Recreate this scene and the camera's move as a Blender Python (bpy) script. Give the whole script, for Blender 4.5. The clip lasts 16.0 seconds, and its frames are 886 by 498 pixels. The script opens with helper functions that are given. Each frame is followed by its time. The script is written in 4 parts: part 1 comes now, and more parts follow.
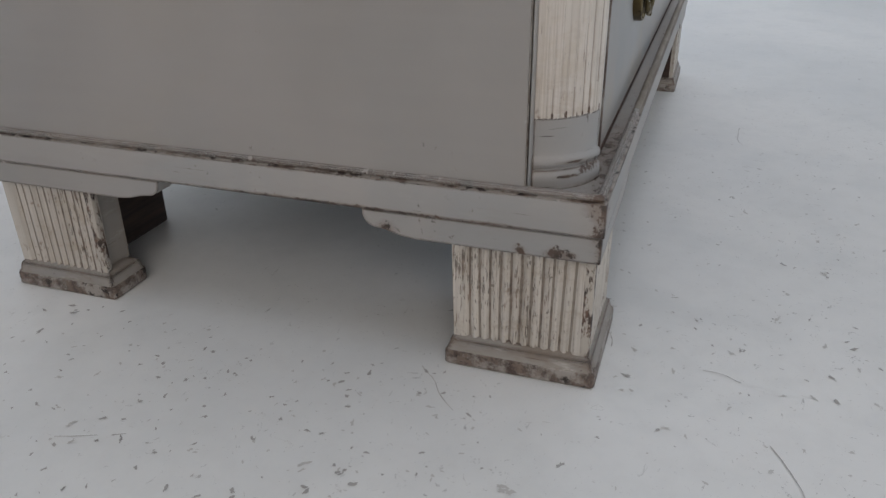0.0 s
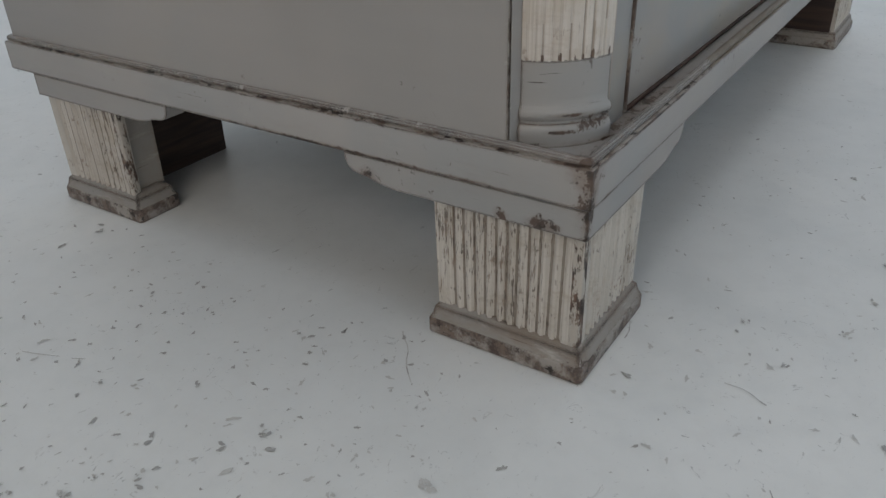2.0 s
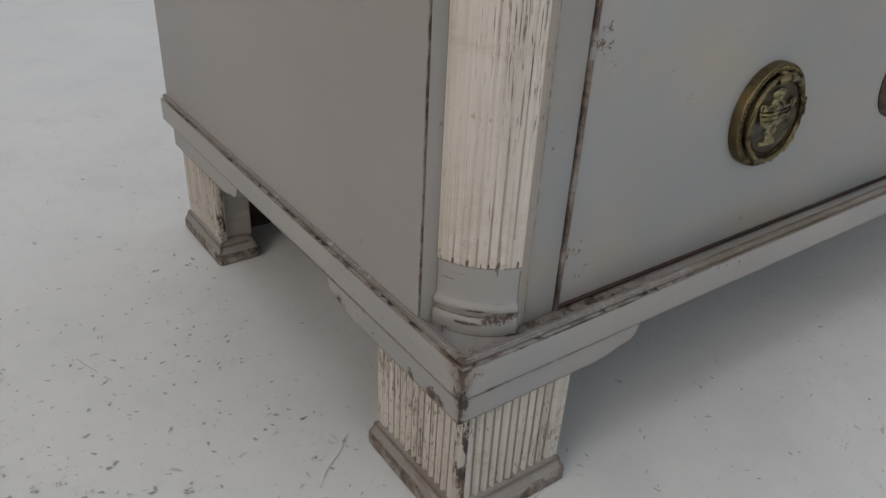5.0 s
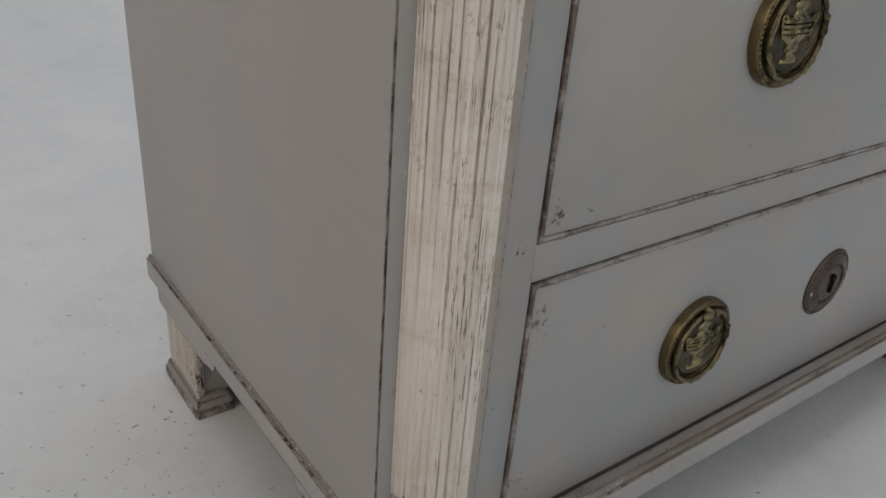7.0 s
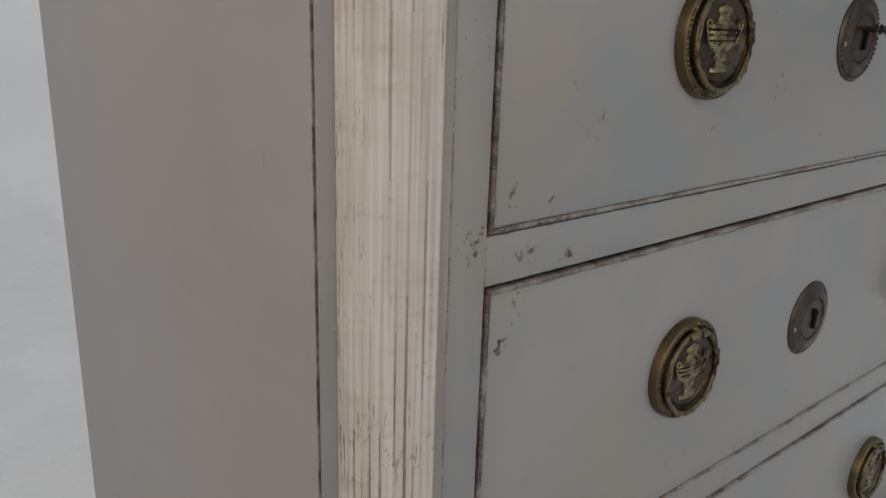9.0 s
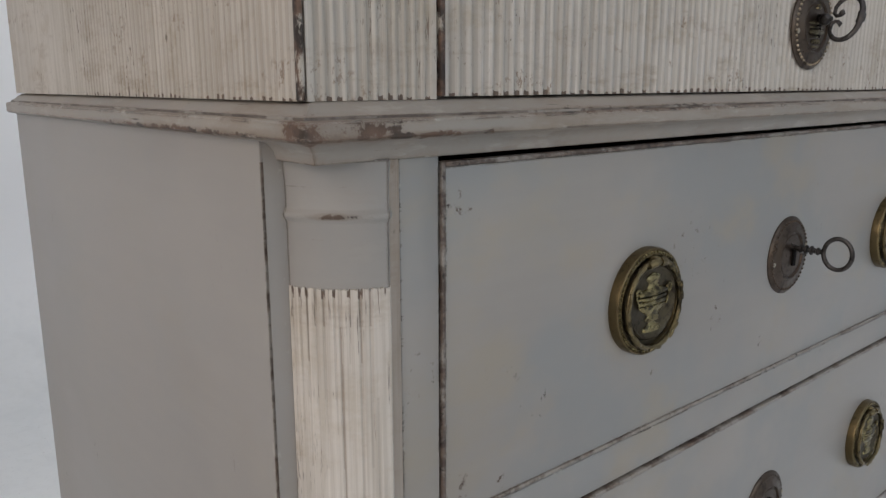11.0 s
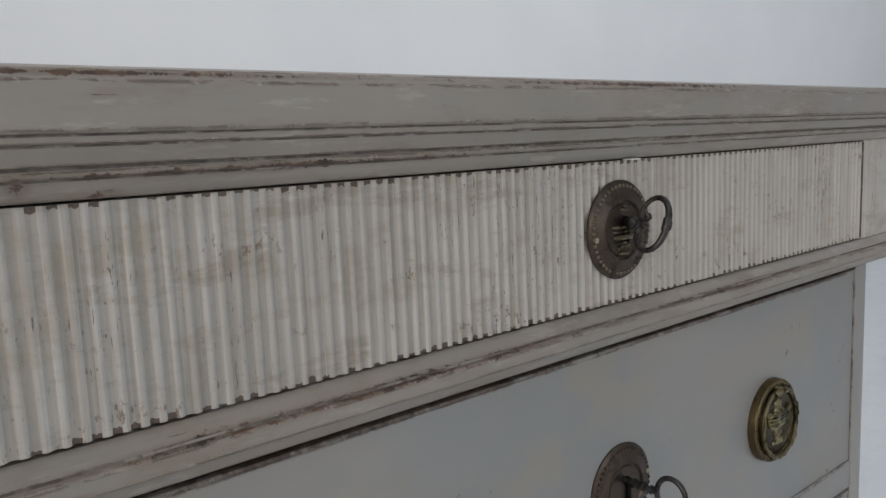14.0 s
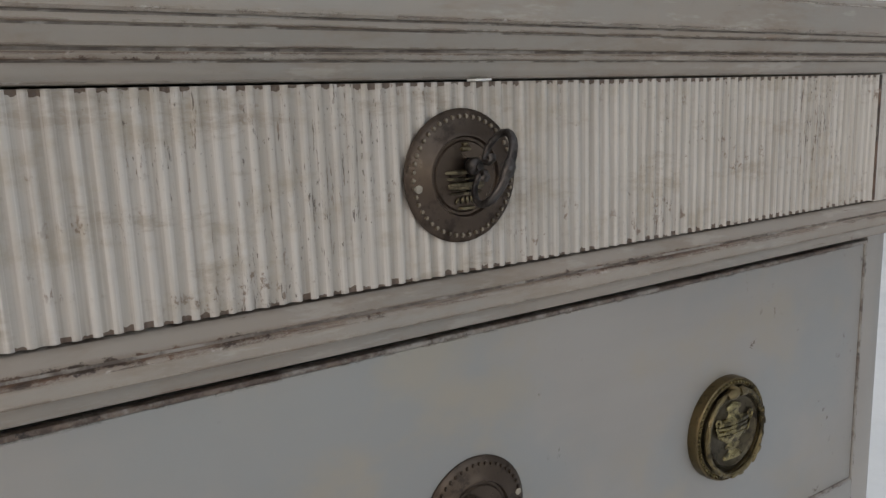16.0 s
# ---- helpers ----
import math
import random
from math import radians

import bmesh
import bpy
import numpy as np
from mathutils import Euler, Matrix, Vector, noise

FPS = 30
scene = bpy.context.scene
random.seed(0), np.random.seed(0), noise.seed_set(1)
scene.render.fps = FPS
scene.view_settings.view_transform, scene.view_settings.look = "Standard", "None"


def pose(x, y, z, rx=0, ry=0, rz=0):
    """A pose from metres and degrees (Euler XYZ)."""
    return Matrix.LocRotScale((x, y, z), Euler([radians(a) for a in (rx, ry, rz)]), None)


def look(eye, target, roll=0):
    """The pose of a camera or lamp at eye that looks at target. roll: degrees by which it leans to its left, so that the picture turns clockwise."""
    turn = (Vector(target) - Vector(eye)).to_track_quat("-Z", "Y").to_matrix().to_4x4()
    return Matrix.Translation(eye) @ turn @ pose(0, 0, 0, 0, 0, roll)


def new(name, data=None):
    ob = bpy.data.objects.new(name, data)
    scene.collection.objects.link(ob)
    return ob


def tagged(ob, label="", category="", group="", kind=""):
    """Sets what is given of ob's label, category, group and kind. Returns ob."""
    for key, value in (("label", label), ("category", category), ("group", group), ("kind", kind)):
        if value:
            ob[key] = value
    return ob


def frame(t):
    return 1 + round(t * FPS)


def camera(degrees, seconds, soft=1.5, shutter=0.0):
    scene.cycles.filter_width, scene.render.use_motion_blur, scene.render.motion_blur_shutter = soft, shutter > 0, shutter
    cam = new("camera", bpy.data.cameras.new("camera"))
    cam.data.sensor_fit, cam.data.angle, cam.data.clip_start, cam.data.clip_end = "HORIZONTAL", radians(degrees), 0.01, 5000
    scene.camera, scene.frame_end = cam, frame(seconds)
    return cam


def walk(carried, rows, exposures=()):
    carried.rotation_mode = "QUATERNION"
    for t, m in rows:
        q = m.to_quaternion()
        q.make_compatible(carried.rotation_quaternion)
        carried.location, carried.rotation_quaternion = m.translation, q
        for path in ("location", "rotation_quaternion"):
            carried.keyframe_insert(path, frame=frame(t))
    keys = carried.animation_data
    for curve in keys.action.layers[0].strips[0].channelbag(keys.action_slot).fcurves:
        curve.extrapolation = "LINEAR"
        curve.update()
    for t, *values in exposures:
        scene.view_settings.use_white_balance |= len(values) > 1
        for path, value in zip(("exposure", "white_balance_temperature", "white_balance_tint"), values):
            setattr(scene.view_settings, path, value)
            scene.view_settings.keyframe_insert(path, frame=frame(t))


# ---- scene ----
cam = camera(59.5, 16.0, 1.4)
PATH = [
    (0, (-0.417, -0.042, 0.306), (1.276, 0.542, -0.583), -0.6),
    (0.5, (-0.412, -0.067, 0.302), (1.198, 0.602, -0.677), -0.3),
    (1, (-0.381, -0.089, 0.297), (1.17, 0.636, -0.736), 0.4),
    (1.5, (-0.353, -0.098, 0.292), (1.17, 0.725, -0.711), -0.1),
    (2, (-0.317, -0.125, 0.282), (1.121, 0.845, -0.715), -1.6),
    (2.5, (-0.29, -0.168, 0.281), (1.018, 1.022, -0.653), -3.0),
    (3, (-0.261, -0.189, 0.285), (0.884, 1.195, -0.596), -3.2),
    (3.5, (-0.237, -0.205, 0.302), (0.809, 1.249, -0.587), -2.8),
    (3.7, (-0.231, -0.213, 0.32), (0.772, 1.234, -0.63), -2.5),
    (5.8, (-0.201, -0.256, 0.432), (0.867, 1.087, -0.595), 5.5),
    (6, (-0.2, -0.248, 0.448), (0.851, 1.088, -0.605), 5.1),
    (6.5, (-0.183, -0.239, 0.493), (0.877, 1.146, -0.486), 5.9),
    (7, (-0.188, -0.244, 0.527), (0.904, 1.16, -0.386), 4.7),
    (7.5, (-0.191, -0.255, 0.549), (0.95, 1.172, -0.263), 3.4),
    (8, (-0.189, -0.257, 0.578), (1.0, 1.186, -0.131), 2.0),
    (8.5, (-0.181, -0.247, 0.62), (1.035, 1.207, -0.019), 1.8),
    (9, (-0.166, -0.241, 0.666), (1.067, 1.225, 0.09), 1.8),
    (9.5, (-0.155, -0.241, 0.7), (1.096, 1.228, 0.174), 1.2),
    (9.7, (-0.155, -0.244, 0.713), (1.098, 1.234, 0.22), 1.2),
    (11.8, (-0.158, -0.263, 0.847), (1.127, 1.224, 0.478), -0.9),
    (12, (-0.145, -0.257, 0.861), (1.151, 1.228, 0.52), -0.7),
    (12.5, (-0.103, -0.258, 0.886), (1.198, 1.23, 0.578), -1.2),
    (13, (-0.052, -0.276, 0.901), (1.248, 1.221, 0.639), -2.3),
    (13.5, (0.001, -0.289, 0.903), (1.297, 1.211, 0.64), -2.8),
    (14, (0.044, -0.286, 0.894), (1.313, 1.235, 0.62), -2.5),
    (14.5, (0.084, -0.285, 0.888), (1.335, 1.248, 0.591), -2.4),
    (15, (0.125, -0.286, 0.879), (1.357, 1.256, 0.562), -2.5),
    (15.5, (0.175, -0.286, 0.878), (1.358, 1.285, 0.517), -1.8),
    (16, (0.234, -0.284, 0.867), (1.305, 1.366, 0.504), -2.1),
]
EXPOSURES = [(0, -0.01, 6420, 10), (1, -0.21, 6450, 10), (2.5, -0.13, 6330, 5), (3.5, -0.08, 6530, 7), (6, -0.07, 6720, 10), (7.5, -0.14, 6700, 10), (9.5, -0.13, 6680, 10), (12, 0.04, 6520, 10), (12.5, 0.0, 6520, 10), (14, -0.11, 6490, 9), (16, 0.05, 6750, 10)]
walk(cam, [(t, look(eye, target, roll)) for t, eye, target, roll in PATH], EXPOSURES)

# ---- world and light ----
world = bpy.data.worlds.new("sky")
scene.world = world
world.use_nodes = True
wn = world.node_tree
sky = wn.nodes.new("ShaderNodeTexSky")
sky.sky_type, sky.sun_disc, sky.sun_elevation, sky.sun_rotation = "NISHITA", False, radians(35), radians(200)
wn.links.new(sky.outputs[0], wn.nodes["Background"].inputs[0])
wn.nodes["Background"].inputs[1].default_value = 0.10

ROOM = (-2.3, 7.5, -3.0, 2.2, 2.7)           # x0, x1, y0, y1, height
FRONT_WIN = (-0.3, 2.7, 0.25, 2.5)            # x0, x1, z0, z1 in the wall at y0
SIDE_WIN = (-1.6, 0.2, 1.05, 2.5)            # y0, y1, z0, z1 in the wall at x0
# the roof opening is added, out of view, to let overhead fill in
ROOF_OPENING = (-1.0, 6.8, -0.6, 1.5)             # x0, x1, y0, y1 in the ceiling


def opening_light(name, m, wide, high, power, colour):
    data = bpy.data.lights.new(name, "AREA")
    data.shape, data.size, data.size_y, data.energy, data.color = "RECTANGLE", wide, high, power, colour
    new(name, data).matrix_world = m


opening_light("daylight_front", look((1.2, -3.12, 1.375), (1.2, 0, 1.1)), 2.9, 2.2, 14.5, (0.80, 0.91, 1.0))
opening_light("daylight_side", look((-2.42, -0.7, 1.78), (0, -0.7, 1.4)), 1.7, 1.4, 27, (1.0, 0.865, 0.73))
# overhead fill, added to brighten the floor and back wall
opening_light("added_roof_fill", look((2.9, 0.45, 2.84), (2.9, 0.45, 0), 0), 7.6, 2.0, 53, (0.96, 0.975, 1.0))


# ---- materials ----
class Nodes:
    def __init__(self, name):
        self.mat = bpy.data.materials.new(name)
        self.mat.use_nodes = True
        self.t = self.mat.node_tree
        self.bsdf = self.t.nodes["Principled BSDF"]
        self.obj = self.t.nodes.new("ShaderNodeTexCoord").outputs["Object"]

    def put(self, socket, value):
        if isinstance(value, bpy.types.NodeSocket):
            self.t.links.new(value, socket)
        elif isinstance(value, tuple) and len(value) == 3 and socket.type == "RGBA":
            socket.default_value = (*value, 1)
        else:
            socket.default_value = value

    def add(self, kind, out=0, **ins):
        n = self.t.nodes.new(kind)
        for key, value in ins.items():
            self.put(n.inputs[key.replace("_", " ")], value)
        return n.outputs[out]

    def math(self, op, a, b=0.0, c=None):
        n = self.t.nodes.new("ShaderNodeMath")
        n.operation = op
        self.put(n.inputs[0], a)
        self.put(n.inputs[1], b)
        if c is not None:
            self.put(n.inputs[2], c)
        return n.outputs[0]

    def scaled(self, s, rot=(0, 0, 0), shift=(0, 0, 0)):
        n = self.t.nodes.new("ShaderNodeMapping")
        self.put(n.inputs[0], self.obj)
        n.inputs["Location"].default_value = shift
        n.inputs["Rotation"].default_value = [radians(a) for a in rot]
        n.inputs["Scale"].default_value = s
        return n.outputs[0]

    def noise(self, scale, detail=4, vec=None, rough=0.55):
        return self.add("ShaderNodeTexNoise", 0, Vector=vec or self.obj, Scale=scale, Detail=detail, Roughness=rough)

    def ramp(self, fac, lo, hi, a=0.0, b=1.0):
        n = self.t.nodes.new("ShaderNodeMapRange")
        n.interpolation_type = "SMOOTHSTEP"
        for i, v in enumerate((fac, lo, hi, a, b)):
            self.put(n.inputs[i], v)
        return n.outputs[0]

    def mix(self, fac, a, b):
        n = self.t.nodes.new("ShaderNodeMix")
        n.data_type = "RGBA"
        self.put(n.inputs[0], fac)
        self.put(n.inputs[6], a)
        self.put(n.inputs[7], b)
        return n.outputs[2]

    def bump(self, height, strength, distance=0.001, normal=None):
        n = self.t.nodes.new("ShaderNodeBump")
        n.inputs["Strength"].default_value, n.inputs["Distance"].default_value = strength, distance
        self.put(n.inputs["Height"], height)
        if normal is not None:
            self.put(n.inputs["Normal"], normal)
        return n.outputs[0]

    def edge(self, radius):
        """1 along sharp edges and creases, 0 on the flat."""
        b = self.t.nodes.new("ShaderNodeBevel")
        b.samples = 4
        b.inputs["Radius"].default_value = radius
        g = self.t.nodes.new("ShaderNodeNewGeometry")
        d = self.t.nodes.new("ShaderNodeVectorMath")
        d.operation = "DOT_PRODUCT"
        self.t.links.new(b.outputs[0], d.inputs[0])
        self.t.links.new(g.outputs["Normal"], d.inputs[1])
        return self.math("SUBTRACT", 1.0, d.outputs["Value"])

    def done(self, colour, rough, normal=None, metal=0.0, spec=0.5):
        self.put(self.bsdf.inputs["Base Color"], colour)
        self.put(self.bsdf.inputs["Roughness"], rough)
        self.put(self.bsdf.inputs["Metallic"], metal)
        self.put(self.bsdf.inputs["Specular IOR Level"], spec)
        if normal is not None:
            self.put(self.bsdf.inputs["Normal"], normal)
        return self.mat


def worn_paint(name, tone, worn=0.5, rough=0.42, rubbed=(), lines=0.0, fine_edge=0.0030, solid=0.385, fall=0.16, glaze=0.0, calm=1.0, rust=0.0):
    """Grey chalk paint over brown wood, rubbed through along edges, in lines along the mouldings and at knocked
    corners; creases turn brown as well.
    """
    n = Nodes(name)
    cloud = n.noise(5.0, 3)
    fine = n.noise(70.0, 5)
    brush = n.noise(1.0, 4, n.scaled((8, 8, 90)))
    colour = n.mix(n.ramp(cloud, 0.3, 0.7), tuple(c * 0.92 for c in tone), tuple(c * 1.06 for c in tone))
    colour = n.mix(n.ramp(brush, 0.35, 0.75, 0, 0.18), colour, tuple(c * 1.12 for c in tone))
    # cool blotches: uneven paint tone, plus window reflections put into the colour
    sheen_tint = n.ramp(n.noise(6.5, 4, n.scaled((1, 1, 1), (0, 0, 0), (12, 4, 8)), 0.6), 0.44, 0.62, 0, 0.42 * calm)
    colour = n.mix(sheen_tint, colour, (tone[0] * 0.82, tone[1] * 0.92, tone[2] * 1.00))
    if not glaze:
        warm = n.ramp(n.noise(8.0, 5, n.scaled((1, 1, 1.5), (0, 0, 0), (5, 15, 2)), 0.65), 0.50, 0.68, 0, 0.45 * calm)
        colour = n.mix(warm, colour, (tone[0] * 1.05, tone[1] * 0.99, tone[2] * 0.86))
    # this mask takes in concave creases as well as outer edges
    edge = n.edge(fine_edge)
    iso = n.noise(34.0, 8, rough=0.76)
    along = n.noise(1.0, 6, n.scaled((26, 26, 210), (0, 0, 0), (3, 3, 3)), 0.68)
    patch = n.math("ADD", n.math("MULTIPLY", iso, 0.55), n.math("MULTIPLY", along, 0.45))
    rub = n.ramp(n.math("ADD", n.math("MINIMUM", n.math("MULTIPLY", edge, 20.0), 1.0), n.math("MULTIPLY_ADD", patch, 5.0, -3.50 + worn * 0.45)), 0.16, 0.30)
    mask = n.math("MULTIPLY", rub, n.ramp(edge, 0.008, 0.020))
    if glaze:
        wide = n.ramp(n.math("ADD", n.edge(0.0075), n.math("MULTIPLY_ADD", iso, 0.5, -0.25)), 0.0, 0.16)
        colour = n.mix(n.math("MULTIPLY", wide, glaze), colour, (tone[0] * 0.80, tone[1] * 0.69, tone[2] * 0.58))
        smear = n.ramp(n.noise(1.0, 5, n.scaled((10, 10, 45), (0, 0, 0), (7, 1, 4)), 0.7), 0.50, 0.66, 0, glaze)
        colour = n.mix(smear, colour, (tone[0] * 0.74, tone[1] * 0.66, tone[2] * 0.58))
        milk = n.ramp(n.noise(1.0, 5, n.scaled((18, 18, 90), (0, 0, 0), (2, 8, 6)), 0.7), 0.56, 0.66, 0, 0.6 * glaze)
        colour = n.mix(milk, colour, (0.50, 0.47, 0.43))
    if lines:
        for sc, sh in (((7, 7, 420), 2), ((9, 9, 300), 9)):
            f = n.noise(1.0, 3, n.scaled(sc, (0, 0, 0), (sh, sh, sh)), 0.6)
            f = n.ramp(n.math("ADD", f, n.math("MULTIPLY_ADD", patch, 0.5, -0.25)), 0.73 - 0.06 * lines, 0.78 - 0.06 * lines)
            mask = n.math("MAXIMUM", mask, f)
    crumb = n.noise(105.0, 9, None, 0.80)
    for x, y, z, r, tall in rubbed:
        m = n.scaled((1, 1, 1 / tall), (0, 0, 0), (-x, -y, -z / tall))
        d = n.t.nodes.new("ShaderNodeVectorMath")
        d.operation = "LENGTH"
        n.t.links.new(m, d.inputs[0])
        near = n.math("DIVIDE", d.outputs["Value"], r)
        f = n.math("SUBTRACT", crumb, n.math("MULTIPLY_ADD", near, fall, solid))
        mask = n.math("MAXIMUM", mask, n.ramp(f, 0.0, 0.045))
        if glaze:
            halo = n.ramp(n.math("ADD", near, n.math("MULTIPLY_ADD", iso, 3.0, -1.5)), 1.5, 0.4, 0.0, 0.42)
            colour = n.mix(halo, colour, (0.15, 0.100, 0.070))
    chip_or_glint = n.ramp(n.noise(30.0, 6, n.scaled((1, 1, 0.6), (0, 0, 0), (3, 1, 7)), 0.78), 0.735 - worn * 0.03, 0.755 - worn * 0.03)
    mask = n.math("MAXIMUM", mask, chip_or_glint)
    grit = n.math("MULTIPLY", n.ramp(n.noise(190.0, 6, n.scaled((1, 1, 0.7), (0, 0, 0), (2, 2, 6)), 0.72), 0.60, 0.66), n.ramp(n.noise(15.0, 4, n.scaled((1, 1, 1), (0, 0, 0), (9, 1, 1)), 0.6), 0.60 - 0.03 * worn, 0.68 - 0.03 * worn))
    mask = n.math("MAXIMUM", mask, n.math("MULTIPLY", grit, 0.8))
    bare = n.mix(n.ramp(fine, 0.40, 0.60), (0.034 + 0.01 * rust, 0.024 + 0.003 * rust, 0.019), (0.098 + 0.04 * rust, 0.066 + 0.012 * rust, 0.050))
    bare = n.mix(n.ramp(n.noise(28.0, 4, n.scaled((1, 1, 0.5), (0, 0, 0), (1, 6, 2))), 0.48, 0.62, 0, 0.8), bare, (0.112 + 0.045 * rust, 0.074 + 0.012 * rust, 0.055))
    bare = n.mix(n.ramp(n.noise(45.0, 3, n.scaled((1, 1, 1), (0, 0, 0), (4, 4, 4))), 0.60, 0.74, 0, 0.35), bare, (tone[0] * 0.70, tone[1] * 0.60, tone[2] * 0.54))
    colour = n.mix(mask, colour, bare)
    pale = n.ramp(n.noise(120.0, 5, n.scaled((1, 1, 1), (0, 0, 0), (8, 2, 5)), 0.65), 0.60, 0.66, 0, 0.6)
    colour = n.mix(n.math("MULTIPLY", pale, n.ramp(edge, 0.01, 0.05)), colour, (0.62, 0.58, 0.54))
    h = n.math("ADD", n.math("ADD", n.math("MULTIPLY", brush, 0.5), n.math("MULTIPLY", iso, 0.35 + 0.5 * max(worn, 0))), n.math("MULTIPLY", mask, -0.9))
    return n.done(colour, n.ramp(cloud, 0.3, 0.7, rough - 0.05, rough + 0.08), n.bump(h, 0.25, 0.0006))


def fluted_paint(name, tone, axis_scale=(420, 420, 42), amount=0.35, stain=0.35, speck=(230, 230, 95)):
    """Cream paint over fluting, scraped in streaks that run with the grooves."""
    n = Nodes(name)
    cloud = n.noise(9.0, 4)
    streak = n.noise(1.0, 5, n.scaled(axis_scale), 0.7)
    area = n.noise(16.0, 4, n.scaled((1, 1, 0.5)))
    mask = n.ramp(n.math("ADD", streak, n.math("MULTIPLY_ADD", area, 0.55, -0.275)), 0.665 - 0.05 * amount, 0.715 - 0.05 * amount)
    grime = n.ramp(n.noise(1.0, 4, n.scaled((120, 120, 9), (0, 0, 0), (5, 2, 1))), 0.40, 0.70, 0, 0.6)
    colour = n.mix(n.ramp(cloud, 0.3, 0.7), tuple(c * 0.92 for c in tone), tuple(c * 1.07 for c in tone))
    colour = n.mix(grime, colour, (tone[0] * 0.74, tone[1] * 0.72, tone[2] * 0.68))
    blot = n.ramp(n.noise(26.0, 6, n.scaled((1, 1, 1.6), (0, 0, 0), (6, 3, 9)), 0.7), 0.50, 0.68, 0, stain)
    colour = n.mix(blot, colour, (tone[0] * 0.72, tone[1] * 0.66, tone[2] * 0.56))
    smear = n.ramp(n.noise(1.0, 6, n.scaled((13, 13, 42), (0, 0, 0), (3, 8, 5)), 0.75), 0.53, 0.66, 0, 1.1 * stain)
    colour = n.mix(smear, colour, (tone[0] * 0.66, tone[1] * 0.60, tone[2] * 0.53))
    long = n.noise(1.0, 4, n.scaled((650, 650, 5), (0, 0, 0), (1, 7, 3)), 0.6)
    colour = n.mix(n.ramp(long, 0.30, 0.50, 0.55, 0.0), colour, (tone[0] * 0.70, tone[1] * 0.66, tone[2] * 0.62))
    colour = n.mix(n.ramp(long, 0.54, 0.70, 0.0, 0.5), colour, tuple(min(0.8, c * 1.18) for c in tone))
    bare = n.mix(n.ramp(n.noise(120.0, 3), 0.4, 0.65), (0.06, 0.04, 0.03), (0.22, 0.15, 0.11))
    colour = n.mix(n.math("MULTIPLY", mask, 0.8), colour, bare)
    fleck = n.ramp(n.noise(1.0, 4, n.scaled(speck)), 0.66 - 0.04 * amount, 0.70 - 0.04 * amount)
    colour = n.mix(n.math("MULTIPLY", fleck, n.ramp(area, 0.42, 0.58, 0, 0.75)), colour, (0.075, 0.055, 0.042))
    rust = n.math("MULTIPLY", n.ramp(n.noise(260.0, 5, n.scaled((1, 1, 0.6), (0, 0, 0), (9, 9, 2)), 0.7), 0.55, 0.62), n.ramp(n.noise(24.0, 3, n.scaled((1, 1, 1.8), (0, 0, 0), (2, 5, 3))), 0.56, 0.66, 0, 1.2 * stain))
    colour = n.mix(rust, colour, (0.20, 0.135, 0.095))
    h = n.math("ADD", n.math("MULTIPLY", streak, 0.6), n.math("MULTIPLY", mask, -0.8))
    return n.done(colour, 0.5, n.bump(h, 0.4, 0.0008))


GREY_TONE = (0.33, 0.312, 0.295)
RUBBED_LINES = ((0.12, -0.002, 0.9228, 0.12, 0.010), (0.44, -0.002, 0.9228, 0.13, 0.009), (0.25, 0.006, 0.7800, 0.14, 0.012), (0.56, 0.006, 0.7800, 0.12, 0.012), (0.05, 0.0035, 0.7718, 0.06, 0.030),
                (0.20, 0.008, 0.8868, 0.11, 0.014), (-0.0025, 0.14, 0.7716, 0.12, 0.018), (0.09, 0.001, 0.1290, 0.08, 0.010), (0.0, 0.20, 0.1303, 0.16, 0.012), (0.0, 0.16, 0.1084, 0.12, 0.014))
KNOCKS = RUBBED_LINES + ((-0.004, 0.003, 0.898, 0.011, 1.0), (0.003, 0.005, 0.883, 0.012, 1.3), (0.016, -0.002, 0.911, 0.009, 0.8), (-0.009, 0.018, 0.913, 0.009, 1.2), (0.001, 0.003, 0.1285, 0.010, 0.9), (-0.005, 0.002, 0.912, 0.014, 1.7), (0.0, 0.008, 0.890, 0.013, 1.4), (-0.001, 0.005, 0.774, 0.014, 0.6), (0.03, 0.004, 0.774, 0.016, 0.3), (0.0, 0.002, 0.110, 0.0075, 3.0), (0.0, 0.052, 0.093, 0.0045, 0.9), (0.0, 0.022, 0.094, 0.005, 0.6),
          (0.0265, 0.028, 0.736, 0.012, 0.11), (0.0255, 0.027, 0.1450, 0.010, 0.12), (0.0200, 0.0295, 0.1365, 0.008, 0.16), (0.022, 0.004, 0.108, 0.006, 0.3), (0.0, 0.03, 0.094, 0.008, 0.6), (0.0, 0.0, 0.008, 0.012, 1.2), (0.09, 0.0, 0.003, 0.012, 0.5), (0.0, 0.09, 0.003, 0.012, 0.5),
          (0.0, 0.14, 0.096, 0.008, 0.6), (0.0315, 0.009, 0.141, 0.016, 0.3), (0.026, 0.004, 0.889, 0.010, 0.4), (0.065, 0.006, 0.885, 0.006, 0.8), (0.103, 0.006, 0.884, 0.006, 0.8),
          (0.133, 0.008, 0.880, 0.006, 0.5), (0.20, 0.004, 0.886, 0.008, 0.3))
LOW_KNOCKS = tuple(k for k in KNOCKS if 0.08 < k[2] < 0.75)
FLOOR_KNOCKS = tuple(k for k in KNOCKS if k[2] < 0.03)
HIGH_KNOCKS = tuple(k for k in KNOCKS if k[2] > 0.75)
